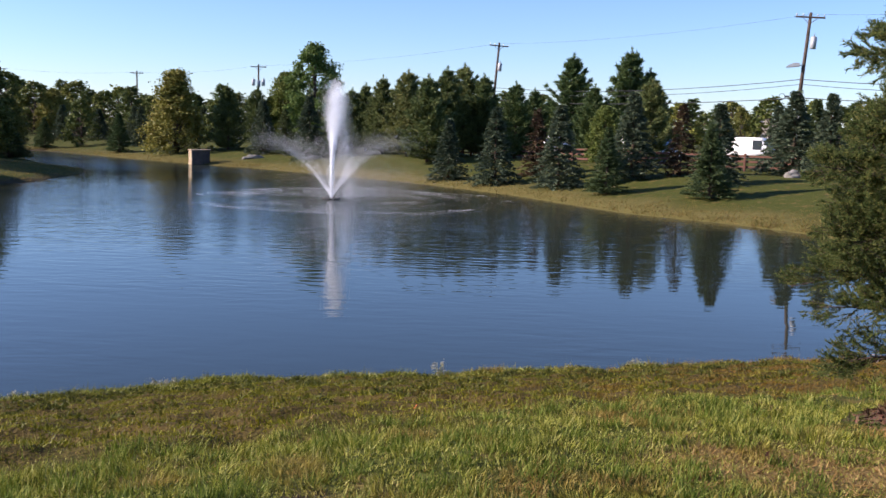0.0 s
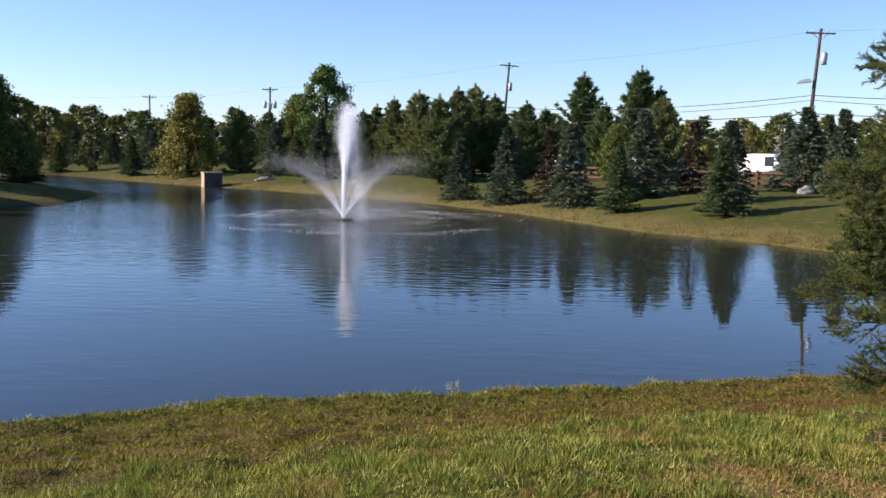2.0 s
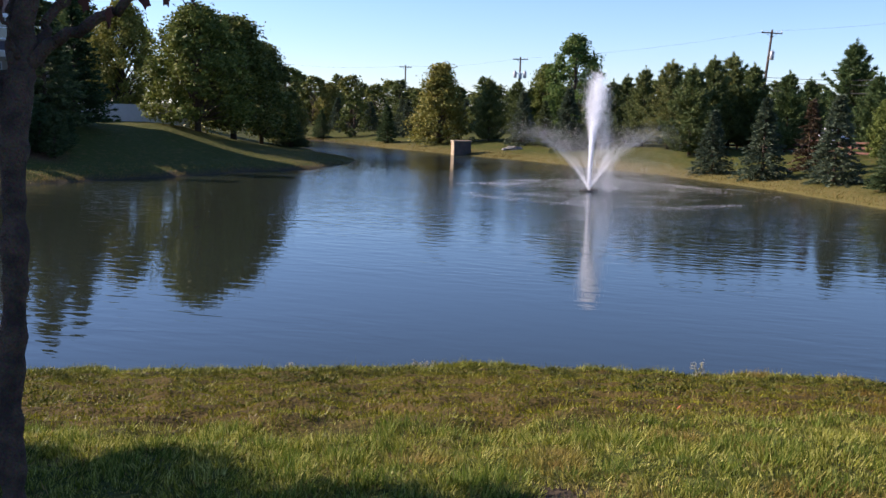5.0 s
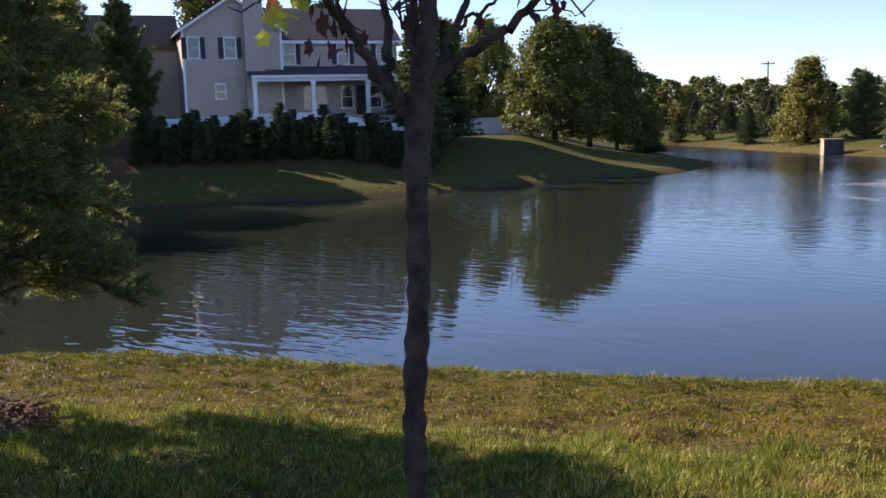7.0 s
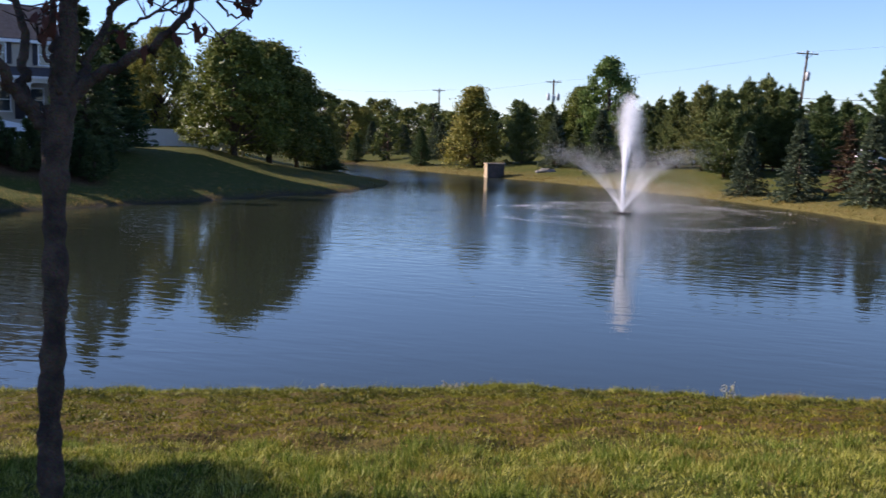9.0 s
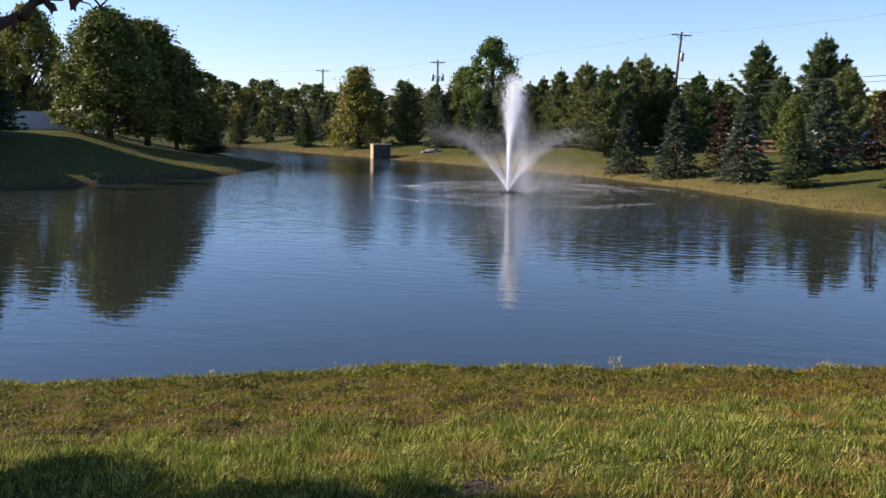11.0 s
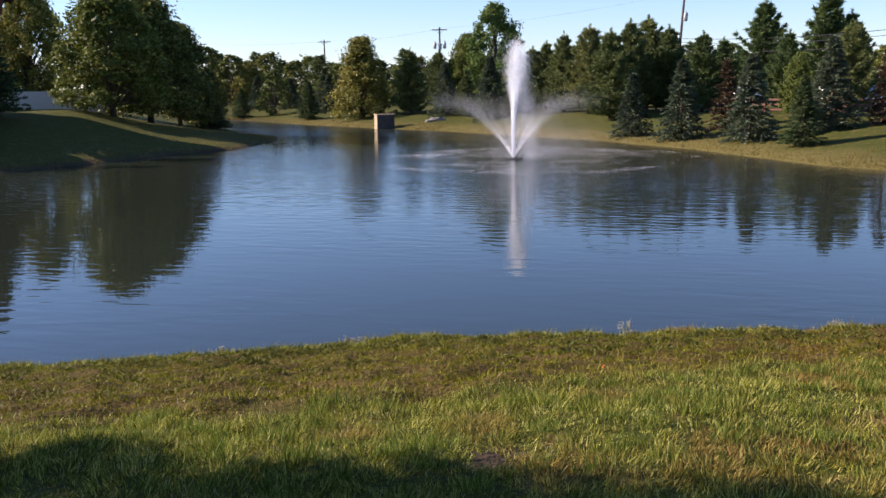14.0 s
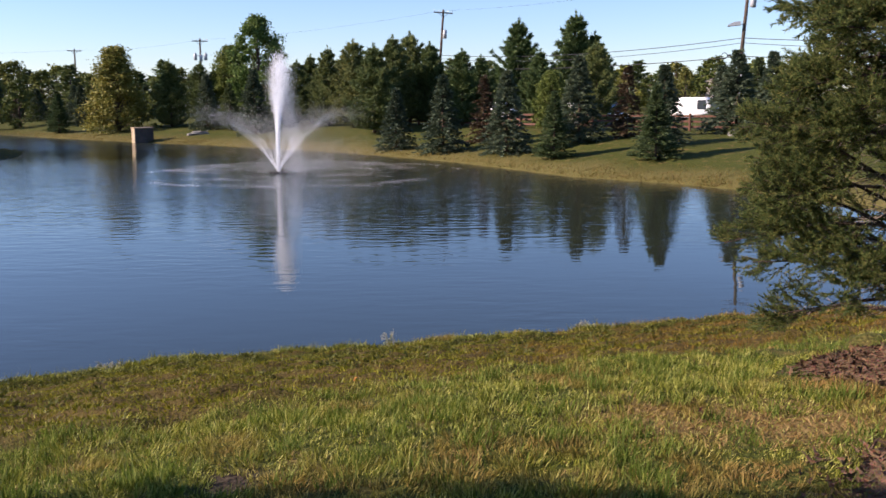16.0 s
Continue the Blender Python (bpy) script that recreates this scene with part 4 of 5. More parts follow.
maple, w, tips, rng = young_maple()
for k in range(0, len(tips), 2):
    v, f = maple_leaf(rng, 0.07 * rng.uniform(0.7, 1.2))
    part("leaf", Geo().add(v * [0.6, 0.6, 1.1] + tips[k] - [0, 0, 0.03], f), M["dry_leaf"], maple, "withered brown leaf")
for cols, spots, size in (("yellow", [(-0.47, 0.24, -0.3), (-0.52, 0.20, -0.25), (-0.42, 0.30, -0.32), (-0.39, 0.38, -0.2), (-0.30, 0.55, -0.3), (-0.55, 0.5, -0.2), (-0.48, 0.6, -0.2), (-0.2, 0.5, -0.25), (-0.34, 0.62, -0.3), (-0.4, 0.29, -0.28), (-0.44, 0.26, -0.26), (-0.36, 0.34, -0.3), (-0.25, 0.4, -0.3), (-0.22, 0.34, -0.3), (-0.3, 0.46, -0.28), (-0.49, 0.27, -0.3), (-0.45, 0.22, -0.28), (-0.5, 0.24, -0.33), (-0.41, 0.33, -0.27), (-0.37, 0.42, -0.25), (-0.43, 0.4, -0.3), (-0.24, 0.46, -0.2), (-0.2, 0.44, -0.28)], 0.085),
                          ("orange", [(-0.51, 0.35, -0.3), (-0.47, 0.38, -0.28), (-0.54, 0.40, -0.25), (-0.53, 0.33, -0.3), (-0.49, 0.42, -0.3), (-0.56, 0.35, -0.28), (-0.5, 0.30, -0.3), (-0.57, 0.42, -0.26)], 0.085)):
    for s in spots:
        v, f = maple_leaf(rng, size * rng.uniform(0.8, 1.1))
        part("leaf", Geo().add(v + w(*s), f), M[cols], maple, cols + " autumn leaf")
for s in ((-0.30, 0.2, -0.12), (-0.33, 0.17, -0.12), (-0.29, 0.23, -0.1), (-0.35, 0.22, -0.12), (-0.31, 0.14, -0.1), (-0.36, 0.26, -0.12), (-0.07, 0.29, -0.1), (-0.05, 0.26, -0.1), (0.37, 0.42, -0.12), (0.41, 0.44, -0.12),
          (0.44, 0.46, -0.12), (0.48, 0.42, -0.13), (0.53, 0.45, -0.14), (0.62, 0.42, -0.18), (0.61, 0.38, -0.18), (0.22, 0.25, -0.09), (0.24, 0.22, -0.09), (0.39, 0.30, -0.13), (0.46, 0.29, -0.16), (-0.2, 0.42, -0.1), (-0.4, 0.45, -0.15)):
    for _ in range(2):
        v, f = maple_leaf(rng, 0.085 * rng.uniform(0.8, 1.2))
        part("leaf", Geo().add(v * [0.6, 0.6, 1.1] + w(*s) + rng.normal(scale=0.02, size=3), f), M["dry_leaf"], maple, "withered brown leaf")


# ---- fountain ----
def fountain():
    rng = np.random.default_rng(3)
    t = thing("fountain", "tall white water jet with a ring of spray", "fountain", pose(*FOUNTAIN))
    ring = Geo()
    th = np.linspace(0, 2 * np.pi, 17)
    ring.tube([(0.45 * math.cos(a), 0.45 * math.sin(a), 0.03) for a in th], [0.08] * 17, 6, cap=False)
    part("float", ring, M["tyre"], t, "black floating ring", smooth=True)

    def drops(p, d, size, stretch):
        return Geo().blades(p, d, size * stretch, size, rng)
    k = 32000
    u = rng.uniform(0, 1, k) ** 0.85
    z = 6.25 * u
    wd = 0.03 + 0.09 * u + 0.20 * smooth01(0.4, 0.85, u) * (1 - 0.55 * smooth01(0.88, 1, u))
    p = np.stack([rng.normal(size=k) * wd + 0.25 * u ** 2, rng.normal(size=k) * wd, z + rng.normal(size=k) * 0.12 + 0.35 * np.sin(rng.integers(0, 9, k) * 1.7) * u ** 6], 1)
    d = rng.normal(size=(k, 3)) * 0.25 + [0, 0, 1]
    part("centre_jet", drops(p, d, rng.uniform(0.008, 0.023, k), 3.0), M["drops"], t, "dense white upright jet")
    k = 24000   # falling veil, blown to one side
    u = rng.uniform(0, 1, k)
    p = np.stack([0.45 + 0.55 * (1 - u) + rng.normal(size=k) * 0.28, rng.normal(size=k) * 0.4, 5.8 * u], 1)
    part("falling_veil", drops(p, rng.normal(size=(k, 3)) * 0.3 + [0.1, 0, -1], rng.uniform(0.005, 0.012, k), 3), M["drops"], t, "thin falling water drops")
    k = 110000   # drifting mist, thicker on the lee side
    p = np.stack([1.5 + rng.normal(size=k) * 1.8, rng.normal(size=k) * 1.8, np.abs(rng.normal(size=k)) * 1.15 + 0.05], 1)
    part("mist", drops(p, rng.normal(size=(k, 3)), rng.uniform(0.004, 0.009, k), 1.6), M["drops"], t, "thin drifting spray")
    for i in range(14):
        a = 2 * math.pi * i / 14 + 0.1
        k = 6500
        s = 0.54 * rng.uniform(0, 1, k) ** 1.1
        sp = 0.03 + 1.5 * s ** 1.5
        rr = 8.4 * s
        out = np.array([math.cos(a), math.sin(a), 0])
        p = out * rr[:, None] + rng.normal(size=(k, 3)) * sp[:, None]
        p[:, 2] = np.abs(0.1 + 12.8 * s * (1 - s) + rng.normal(size=k) * sp * 0.6)
        dv = out * 8.4 + np.array([0, 0, 1]) * (12.8 * (1 - 2 * s))[:, None]
        part("side_jet", drops(p, dv + rng.normal(size=(k, 3)), rng.uniform(0.005, 0.011, k) * (1 - 0.7 * s), 2.6), M["drops"], t, "arching fine side jet")
    return t


fountain()
rng = np.random.default_rng(8)
k = 10000
a = rng.uniform(0, 2 * np.pi, 130)
ra = 9.2 * np.sqrt(rng.uniform(0.06, 1, 130))
ci = rng.integers(0, 130, k)
rr = ra[ci] + rng.normal(size=k) * 0.28
th = a[ci] + rng.normal(size=k) * 0.7 / ra[ci]
foam = Geo()
p = np.stack([np.cos(th) * rr, np.sin(th) * rr, np.full(k, 0.012)], 1)
d = np.stack([-np.sin(th), np.cos(th), np.full(k, 0.05)], 1)
foam.blades(p + [1.4, 0, 0], d, rng.uniform(0.02, 0.09, k), 0.006, rng)
solo("foam", foam, M["drops"], "white foam flecks where the jets fall", "foam", pose(*FOUNTAIN), kind="stuff")


# ---- the house and its garden ----
def gable_roof(g, x0, x1, y0, y1, eave, ridge, along, over=0.35, thick=0.16):
    """Two sloping slabs, ridge along 'x' or 'y'."""
    if along == "y":
        c = (x0 + x1) / 2
        s = (ridge - eave) / (c - x0)
        for a, b in (((x0 - over, eave - s * over), (c, ridge)), ((c, ridge), (x1 + over, eave - s * over))):
            g.prism([a, b, (b[0], b[1] + thick), (a[0], a[1] + thick)], "y", y0 - over, y1 + over)
    else:
        c = (y0 + y1) / 2
        s = (ridge - eave) / (c - y0)
        for a, b in (((y0 - over, eave - s * over), (c, ridge)), ((c, ridge), (y1 + over, eave - s * over))):
            g.prism([a, b, (b[0], b[1] + thick), (a[0], a[1] + thick)], "x", x0 - over, x1 + over)
    return g


def window(house, x, y, z, w, h, shutters=True):
    win = part("window", Geo().box(x - w / 2, y - 0.03, z, x + w / 2, y + 0.02, z + h), M["glass"], house, "dark reflecting glass pane")
    fr = Geo()
    for a, b, c, d in ((-w / 2 - 0.09, 0, -w / 2, h), (w / 2, 0, w / 2 + 0.09, h), (-w / 2 - 0.09, h, w / 2 + 0.09, h + 0.1), (-w / 2 - 0.12, -0.1, w / 2 + 0.12, 0), (-w / 2, h / 2 - 0.03, w / 2, h / 2 + 0.03)):
        fr.box(x + a, y - 0.08, z + b, x + c, y + 0.01, z + d)
    part("window_frame", fr, M["white"], win, "white frame")
    if shutters:
        for s in (-1, 1):
            cx = x + s * (w / 2 + 0.27)
            sh = Geo().box(cx - 0.17, y - 0.07, z - 0.05, cx + 0.17, y + 0.005, z + h + 0.05, 0.01)
            for k in range(9):
                zz = z + 0.08 + k * (h - 0.1) / 9
                sh.box(cx - 0.13, y - 0.085, zz, cx + 0.13, y - 0.06, zz + 0.07)
            part("shutter", sh, M["shutter"], win, "dark louvred shutter")


def big_house(m):
    h = thing("house", "two-storey tan sided house with dark shutters and white porch", "house", m)
    wl = Geo().prism([(-3.4, -1.5), (3.4, -1.5), (3.4, 6.0), (0, 8.2), (-3.4, 6.0)], "y", 0, 10)
    wl.box(3.4, 1.2, -1.5, 12.4, 10, 5.5)
    part("wall", wl, M["siding"], h)
    ch = Geo().box(0.75, -0.55, -1.5, 2.1, 0.1, 8.85)
    chim = part("chimney", ch, M["siding"], h, "tan sided chimney chase")
    part("chimney_cap", Geo().box(0.65, -0.65, 8.85, 2.2, 0.2, 8.97, 0.02).box(1.2, -0.4, 8.97, 1.6, -0.05, 9.15), M["steel"], chim)
    part("roof", gable_roof(Geo(), -3.4, 3.4, 0, 10, 6.0, 8.2, "y"), M["shingle"], h, "dark shingled gable roof")
    part("roof", gable_roof(Geo(), 3.4, 12.4, 1.2, 10, 5.4, 8.0, "x", 0.3), M["shingle"], h, "dark shingled wing roof")
    part("wall", Geo().box(-9.5, 5, -1.5, -3.4, 11, 5.2), M["siding"], h)
    part("roof", gable_roof(Geo(), -9.5, -3.4, 5, 11, 5.2, 7.6, "x", 0.3), M["shingle_brown"], h, "brown shingled rear roof")
    tr = Geo()
    for s in (-1, 1):             # rakes and corner boards
        tr.prism([(s * 3.85, 5.62), (0, 8.14), (0, 8.34), (s * 3.85, 5.82)][::s], "y", -0.42, -0.36)
        tr.box(s * 3.4 - 0.08, -0.04, -0.6, s * 3.4 + 0.08, 0.04, 5.9)
    tr.box(3.4, 0.82, 5.1, 12.7, 0.9, 5.32)
    part("trim", tr, M["white"], h, "white fascia and corner boards")
    for x in (-2.7, -0.2):
        window(h, x, 0, 4.05, 0.72, 1.35)
    window(h, -1.0, 0, 1.25, 0.6, 0.95, False)
    for x in (4.2, 8.2, 11.2):
        window(h, x, 1.2, 3.68, 0.75, 1.4)
    for x in (5.6, 6.4, 8.4, 10.6):
        window(h, x, 1.2, 0.45, 0.8, 1.55, False)
    part("door", Geo().box(9.1, 1.12, -0.1, 10.0, 1.25, 2.05, 0.02), M["shutter"], h, "dark porch door")
    po = part("porch", Geo().box(1.5, -1.8, -1.5, 11.6, 1.2, -0.12), M["siding"], h, "raised porch floor")
    part("porch_roof", Geo().prism([(-2.1, 2.6), (1.25, 3.35), (1.25, 3.5), (-2.1, 2.72)], "x", 0.8, 11.6), M["shingle"], po, "low dark porch roof")
    part("porch_beam", Geo().box(0.95, -1.9, 2.3, 11.4, -1.62, 2.6).box(0.85, -2.14, 2.55, 11.55, -2.1, 2.72), M["white"], po, "white beam and gutter")
    for x in (1.1, 5.2, 9.2, 11.2):
        g = Geo().box(x - 0.14, -1.9, -0.12, x + 0.14, -1.62, 2.3, 0.015).box(x - 0.19, -1.95, -0.12, x + 0.19, -1.57, 0.1, 0.01).box(x - 0.19, -1.95, 2.15, x + 0.19, -1.57, 2.3, 0.01)
        part("column", g, M["white"], po, "square white column")
    # side gable of the entrance bay
    part("entrance_bay", Geo().prism([(12.0, -1.5), (14.6, -1.5), (14.6, 2.8), (13.3, 3.9), (12.0, 2.8)], "y", 0.4, 6), M["siding"], h)
    part("roof", gable_roof(Geo(), 12.0, 14.6, 0.4, 6, 2.8, 3.9, "y", 0.25), M["shingle"], h, "small dark gable roof")
    return h


hx, hy = on(-48.3, 70)
big_house(pose(hx, hy, 4.75, 0, 0, 56))


def vinyl_fence(pts, height):
    """White panel fence; every post and panel is a part."""
    t = thing("fence", "tall white vinyl panel fence on the slope", "fence")
    pm, cm = None, None
    for (x0, y0), (x1, y1) in zip(pts, pts[1:]):
        k = max(1, int(math.hypot(x1 - x0, y1 - y0) / 2.4))
        ang = math.degrees(math.atan2(y1 - y0, x1 - x0))
        step = math.hypot(x1 - x0, y1 - y0) / k
        for i in range(k):
            x, y = x0 + (x1 - x0) * i / k, y0 + (y1 - y0) * i / k
            xe, ye = x0 + (x1 - x0) * (i + 1) / k, y0 + (y1 - y0) * (i + 1) / k
            z = gz(x, y) - 0.05
            if pm is None:
                pm = Geo().box(-0.065, -0.065, 0, 0.065, 0.065, height + 0.1, 0.008).box(-0.085, -0.085, height + 0.1, 0.085, 0.085, height + 0.14, 0.01).mesh("post", M["white"])
            g = Geo().box(0.07, -0.025, 0.06, step - 0.07, 0.025, 0.2).box(0.07, -0.03, height - 0.14, step - 0.07, 0.03, height)
            g.box(0.07, -0.012, 0.2, step - 0.07, 0.012, height - 0.14)
            a = part("post", pm, None, t)
            a.matrix_basis = pose(x, y, z, 0, 0, ang)
            b = part("panel", g, M["white"], t)
            b.matrix_basis = pose(x, y, z, 0, 0, ang) @ pose(0, 0, 0, 0, -math.degrees(math.atan2(gz(xe, ye) - gz(x, y), step)), 0)
    return t


vinyl_fence([on(-36.2, 80), on(-34.6, 85), on(-29.0, 86)], 1.5)
vinyl_fence([on(-53.0, 64), on(-46, 65), on(-38.0, 66)], 1.5)

SHRUB = [conifer("arborvitae", "dark pointed evergreen shrub in the hedge below the house", 70 + i, 3.0, 0.62, 18, 8, 6, 0.22, 1.0, 0.2, "spruce", base=0.01, power=0.62) for i in range(2)]
for i in range(48):
    az = -54 + i * 0.37
    plant(SHRUB[i % 2], az, 59.6 + (i * 7 % 5) * 0.8, 1.9 + (i * 13 % 7) * 0.16 - (i * 7 % 5) * 0.06, 3.0, "evergreen hedge below the house", fat=1.35)


# ---- poles, cables and the road side ----
def utility_pole(az, r, top, kit, lean=0.0):
    x, y = on(az, r)
    z = gz(x, y) - 0.3
    h = top - z
    t = thing("utility_pole", "weathered wooden utility pole with crossarm", "utility pole", pose(x, y, z, 0, lean, -az), group="poles along the road")
    part("post", Geo().tube([(0, 0, 0), (0, 0, h * 0.5), (0, 0, h)], [0.19, 0.16, 0.12], 10), M["pole"], t, smooth=True)
    arm = Geo().box(-1.15, -0.16, h - 0.45, 1.15, -0.06, h - 0.32, 0.01)
    for s in (-1, 1):
        arm.tube([(s * 0.6, -0.1, h - 0.4), (0, -0.13, h - 0.95)], [0.025, 0.025], 5)
    part("crossarm", arm, M["pole"], t)
    for u in (-1.05, -0.55, 0.55, 1.05):
        part("insulator", Geo().tube([(u, -0.11, h - 0.32), (u, -0.11, h - 0.22), (u, -0.11, h - 0.12)], [0.03, 0.06, 0.025], 7), M["steel"], t)
    for u, v in kit.get("cans", ()):
        part("transformer", Geo().tube([(u, -0.12, h + v - 0.5), (u, -0.12, h + v - 0.45), (u, -0.12, h + v + 0.4), (u, -0.12, h + v + 0.5)], [0.2, 0.25, 0.25, 0.15], 12).tube([(u, -0.12, h + v + 0.5), (u, -0.12, h + v + 0.75)], [0.05, 0.03], 6).tube([(u * 0.7, -0.1, h + v + 0.2), (0, 0, h + v + 0.2)], [0.04, 0.04], 5), M["steel"], t, "grey transformer can", smooth=True)
    for v in kit.get("lamp", ()):
        g = Geo().tube([(0, 0, h + v), (-0.5, -0.1, h + v + 0.06)], [0.035, 0.03], 6)
        l = part("lamp_arm", g, M["steel"], t)
        part("floodlight", Geo().prism([(-1.35, h + v - 0.22), (-0.3, h + v - 0.06), (-0.32, h + v + 0.22), (-0.8, h + v + 0.18), (-1.3, h + v - 0.1)], "y", -0.45, 0.25), M["steel"], l, "grey box floodlight")
    for v in kit.get("loops", ()):
        for u, q in ((-0.5, 0.26), (-1.35, 0.24)):
            th = np.linspace(0, 2 * np.pi, 21)
            part("cable_loop", Geo().tube([(u + q * math.cos(a), -0.2, h + v + q * math.sin(a)) for a in th], [0.03] * 21, 5, cap=False), M["cable"], t, "coiled black cable loop")
        part("splice_case", Geo().tube([(-1.1, -0.2, h + v + 0.02), (-0.8, -0.2, h + v + 0.06)], [0.08, 0.08], 8), M["cable"], t, "black splice case")
        part("riser", Geo().tube([(0.16, -0.12, h + v + 0.3), (0.17, -0.14, 0.3)], [0.06, 0.06], 8), M["steel"], t, "grey riser conduit")
    return t


utility_pole(19.95, 85, 14.2, dict(cans=[(0.5, -2.4)], lamp=[-4.3], loops=[-6.9]), 3.6)
utility_pole(2.75, 118, 14.4, dict(cans=[(0.35, -2.9)], lamp=[-5.4]), 4.0)
utility_pole(-10.85, 150, 12.7, dict(cans=[(-0.75, -2.7), (0.05, -2.9), (0.75, -2.7)]))
utility_pole(-17.6, 180, 12.4, {})
utility_pole(-24.6, 205, 13.2, {})
utility_pole(41.0, 78, 14.2, {})
LINE = [(on(41.0, 78), 14.2), (on(20.45, 85), 14.2), (on(3.0, 118), 14.4), (on(-10.85, 150), 12.7), (on(-17.6, 180), 12.4), (on(-24.6, 205), 13.2)]
for drop, rad, sag in ((-0.2, 0.004, 0.5), (-0.15, 0.004, 0.6), (-5.4, 0.028, 0.7), (-5.8, 0.022, 0.8), (-6.9, 0.032, 0.5)):
    g = Geo()
    for ((xa, ya), za), ((xb, yb), zb) in zip(LINE, LINE[1:]):
        s = np.linspace(0, 1, 15)
        g.tube(np.stack([xa + (xb - xa) * s + drop * 0.05, ya + (yb - ya) * s, za + drop + (zb - za) * s - 4 * sag * s * (1 - s)], 1), [rad] * 15, 4, cap=False)
    solo("overhead_cable", g, M["cable"], "black overhead cable strung between the utility poles", "cable", group="overhead cables")


def board_fence(pts):
    t = thing("board_fence", "red-brown three-board wooden fence along the road", "fence")
    pm = Geo().box(-0.07, -0.07, -0.3, 0.07, 0.07, 1.25, 0.01).mesh("post", M["rail"])
    for (x0, y0), (x1, y1) in zip(pts, pts[1:]):
        k = int(math.hypot(x1 - x0, y1 - y0) / 2.4)
        ang, step = math.degrees(math.atan2(y1 - y0, x1 - x0)), math.hypot(x1 - x0, y1 - y0) / k
        bm_ = Geo().box(0, -0.11, -0.075, step, -0.075, 0.075, 0.006).mesh("board", M["rail"])
        for i in range(k):
            x, y = x0 + (x1 - x0) * i / k, y0 + (y1 - y0) * i / k
            xe, ye = x0 + (x1 - x0) * (i + 1) / k, y0 + (y1 - y0) * (i + 1) / k
            z, tilt = gz(x, y), math.degrees(math.atan2(gz(xe, ye) - gz(x, y), step))
            part("post", pm, None, t).matrix_basis = pose(x, y, z, 0, 0, ang)
            for v in (0.3, 0.68, 1.06):
                part("board", bm_, None, t).matrix_basis = pose(x, y, z + v, 0, 0, ang) @ pose(0, 0, 0, 0, -tilt, 0)


board_fence([on(24.5, 62), on(19.5, 70), on(12, 74), on(4, 84), on(-4, 100)])


def van(m, length=5.2, height=2.1):
    t = thing("van", "white parked van beyond the wooden fence", "van", m, group="vehicles along the road")
    l = length / 2
    body = bmesh.new()
    prof = [(-l, 0.45), (l * 0.97, 0.45), (l, 0.95), (l * 0.72, 1.1), (l * 0.45, height - 0.1), (l * 0.3, height), (-l * 0.95, height), (-l, height - 0.15)]
    lo, hi = [body.verts.new((x, -0.95, z)) for x, z in prof], [body.verts.new((x, 0.95, z)) for x, z in prof]
    body.faces.new(lo), body.faces.new(hi[::-1])
    for i in range(len(prof)):
        j = (i + 1) % len(prof)
        body.faces.new((lo[j], lo[i], hi[i], hi[j]))
    bmesh.ops.bevel(body, geom=body.edges[:], offset=0.06, segments=2, affect="EDGES")
    part("body", Geo().bm(body), M["paint"], t, smooth=True)
    for s in (-1, 1):
        part("side_window", Geo().box(l * 0.12, s * 0.955 - 0.01, 1.2, l * 0.45, s * 0.955 + 0.01, height - 0.25), M["glass"], t)
        for x in (-l * 0.62, l * 0.6):
            wh = part("wheel", Geo().tube([(x, s * 0.72, 0.34), (x, s * 0.98, 0.34)], [0.34, 0.34], 16), M["tyre"], t, "black tyre")
            part("rim", Geo().tube([(x, s * 0.98, 0.34), (x, s * 1.0, 0.34)], [0.2, 0.18], 12), M["steel"], wh)
    part("windscreen", Geo().prism([(l * 0.5, height - 0.22), (l * 0.71, 1.16), (l * 0.735, 1.16), (l * 0.525, height - 0.22)], "y", -0.8, 0.8), M["glass"], t)
    part("bumper", Geo().box(l * 0.9, -0.9, 0.4, l * 1.03, 0.9, 0.62, 0.03), M["tyre"], t)
    return t


for az, r, turn, h in ((12.3, 84, -40, 2.3), (17.9, 93, -35, 2.3), (6.2, 104, -35, 1.9), (-5.2, 118, -40, 1.9)):
    van(stand(az, r, turn, sink=0.0), 5.0, h)


def cottage(m):
    h = thing("house", "distant low grey house beyond the road", "house", m)
    part("wall", Geo().prism([(-4, -0.5), (4, -0.5), (4, 3.2), (0, 5.6), (-4, 3.2)], "y", 0, 10), M["siding"], h)
    part("roof", gable_roof(Geo(), -4, 4, 0, 10, 3.2, 5.6, "y"), M["shingle"], h, "dark roof")
    for x in (-2, 1.6):
        window(h, x, 0, 1.0, 0.9, 1.3, False)
    return h


cottage(stand(18.3, 165, -20))


def outlet_box():
    x, y = on(-14.2, 93.4)
    t = thing("outlet_structure", "square concrete pond outlet box with a flat lid", "outlet box", pose(x, y, -0.75, 0, 0, 30) @ Matrix.Diagonal((0.86, 0.86, 0.9, 1)))
    # sun and shade are coloured in: pale slab on the left, dark block in front
    part("body", Geo().box(-1.05, -0.62, 0, -0.93, 0.62, 2.3, 0.02), M["concrete"], t, "tan concrete side, coloured paler as in sun")
    part("side_chamber", Geo().box(-0.93, -0.6, 0, 1.0, 0.6, 2.28, 0.04), M["concrete_shade"], t, "concrete front, coloured darker as in shade")
    part("lid", Geo().box(-1.12, -0.7, 2.3, 1.1, 0.7, 2.42, 0.03), M["concrete"], t, "pale concrete lid")
    for k in range(5):
        part("trash_bar", Geo().tube([(0.3 + k * 0.16, -0.61, 0.8), (0.3 + k * 0.16, -0.61, 2.2)], [0.02, 0.02], 6), M["cable"], t)


outlet_box()


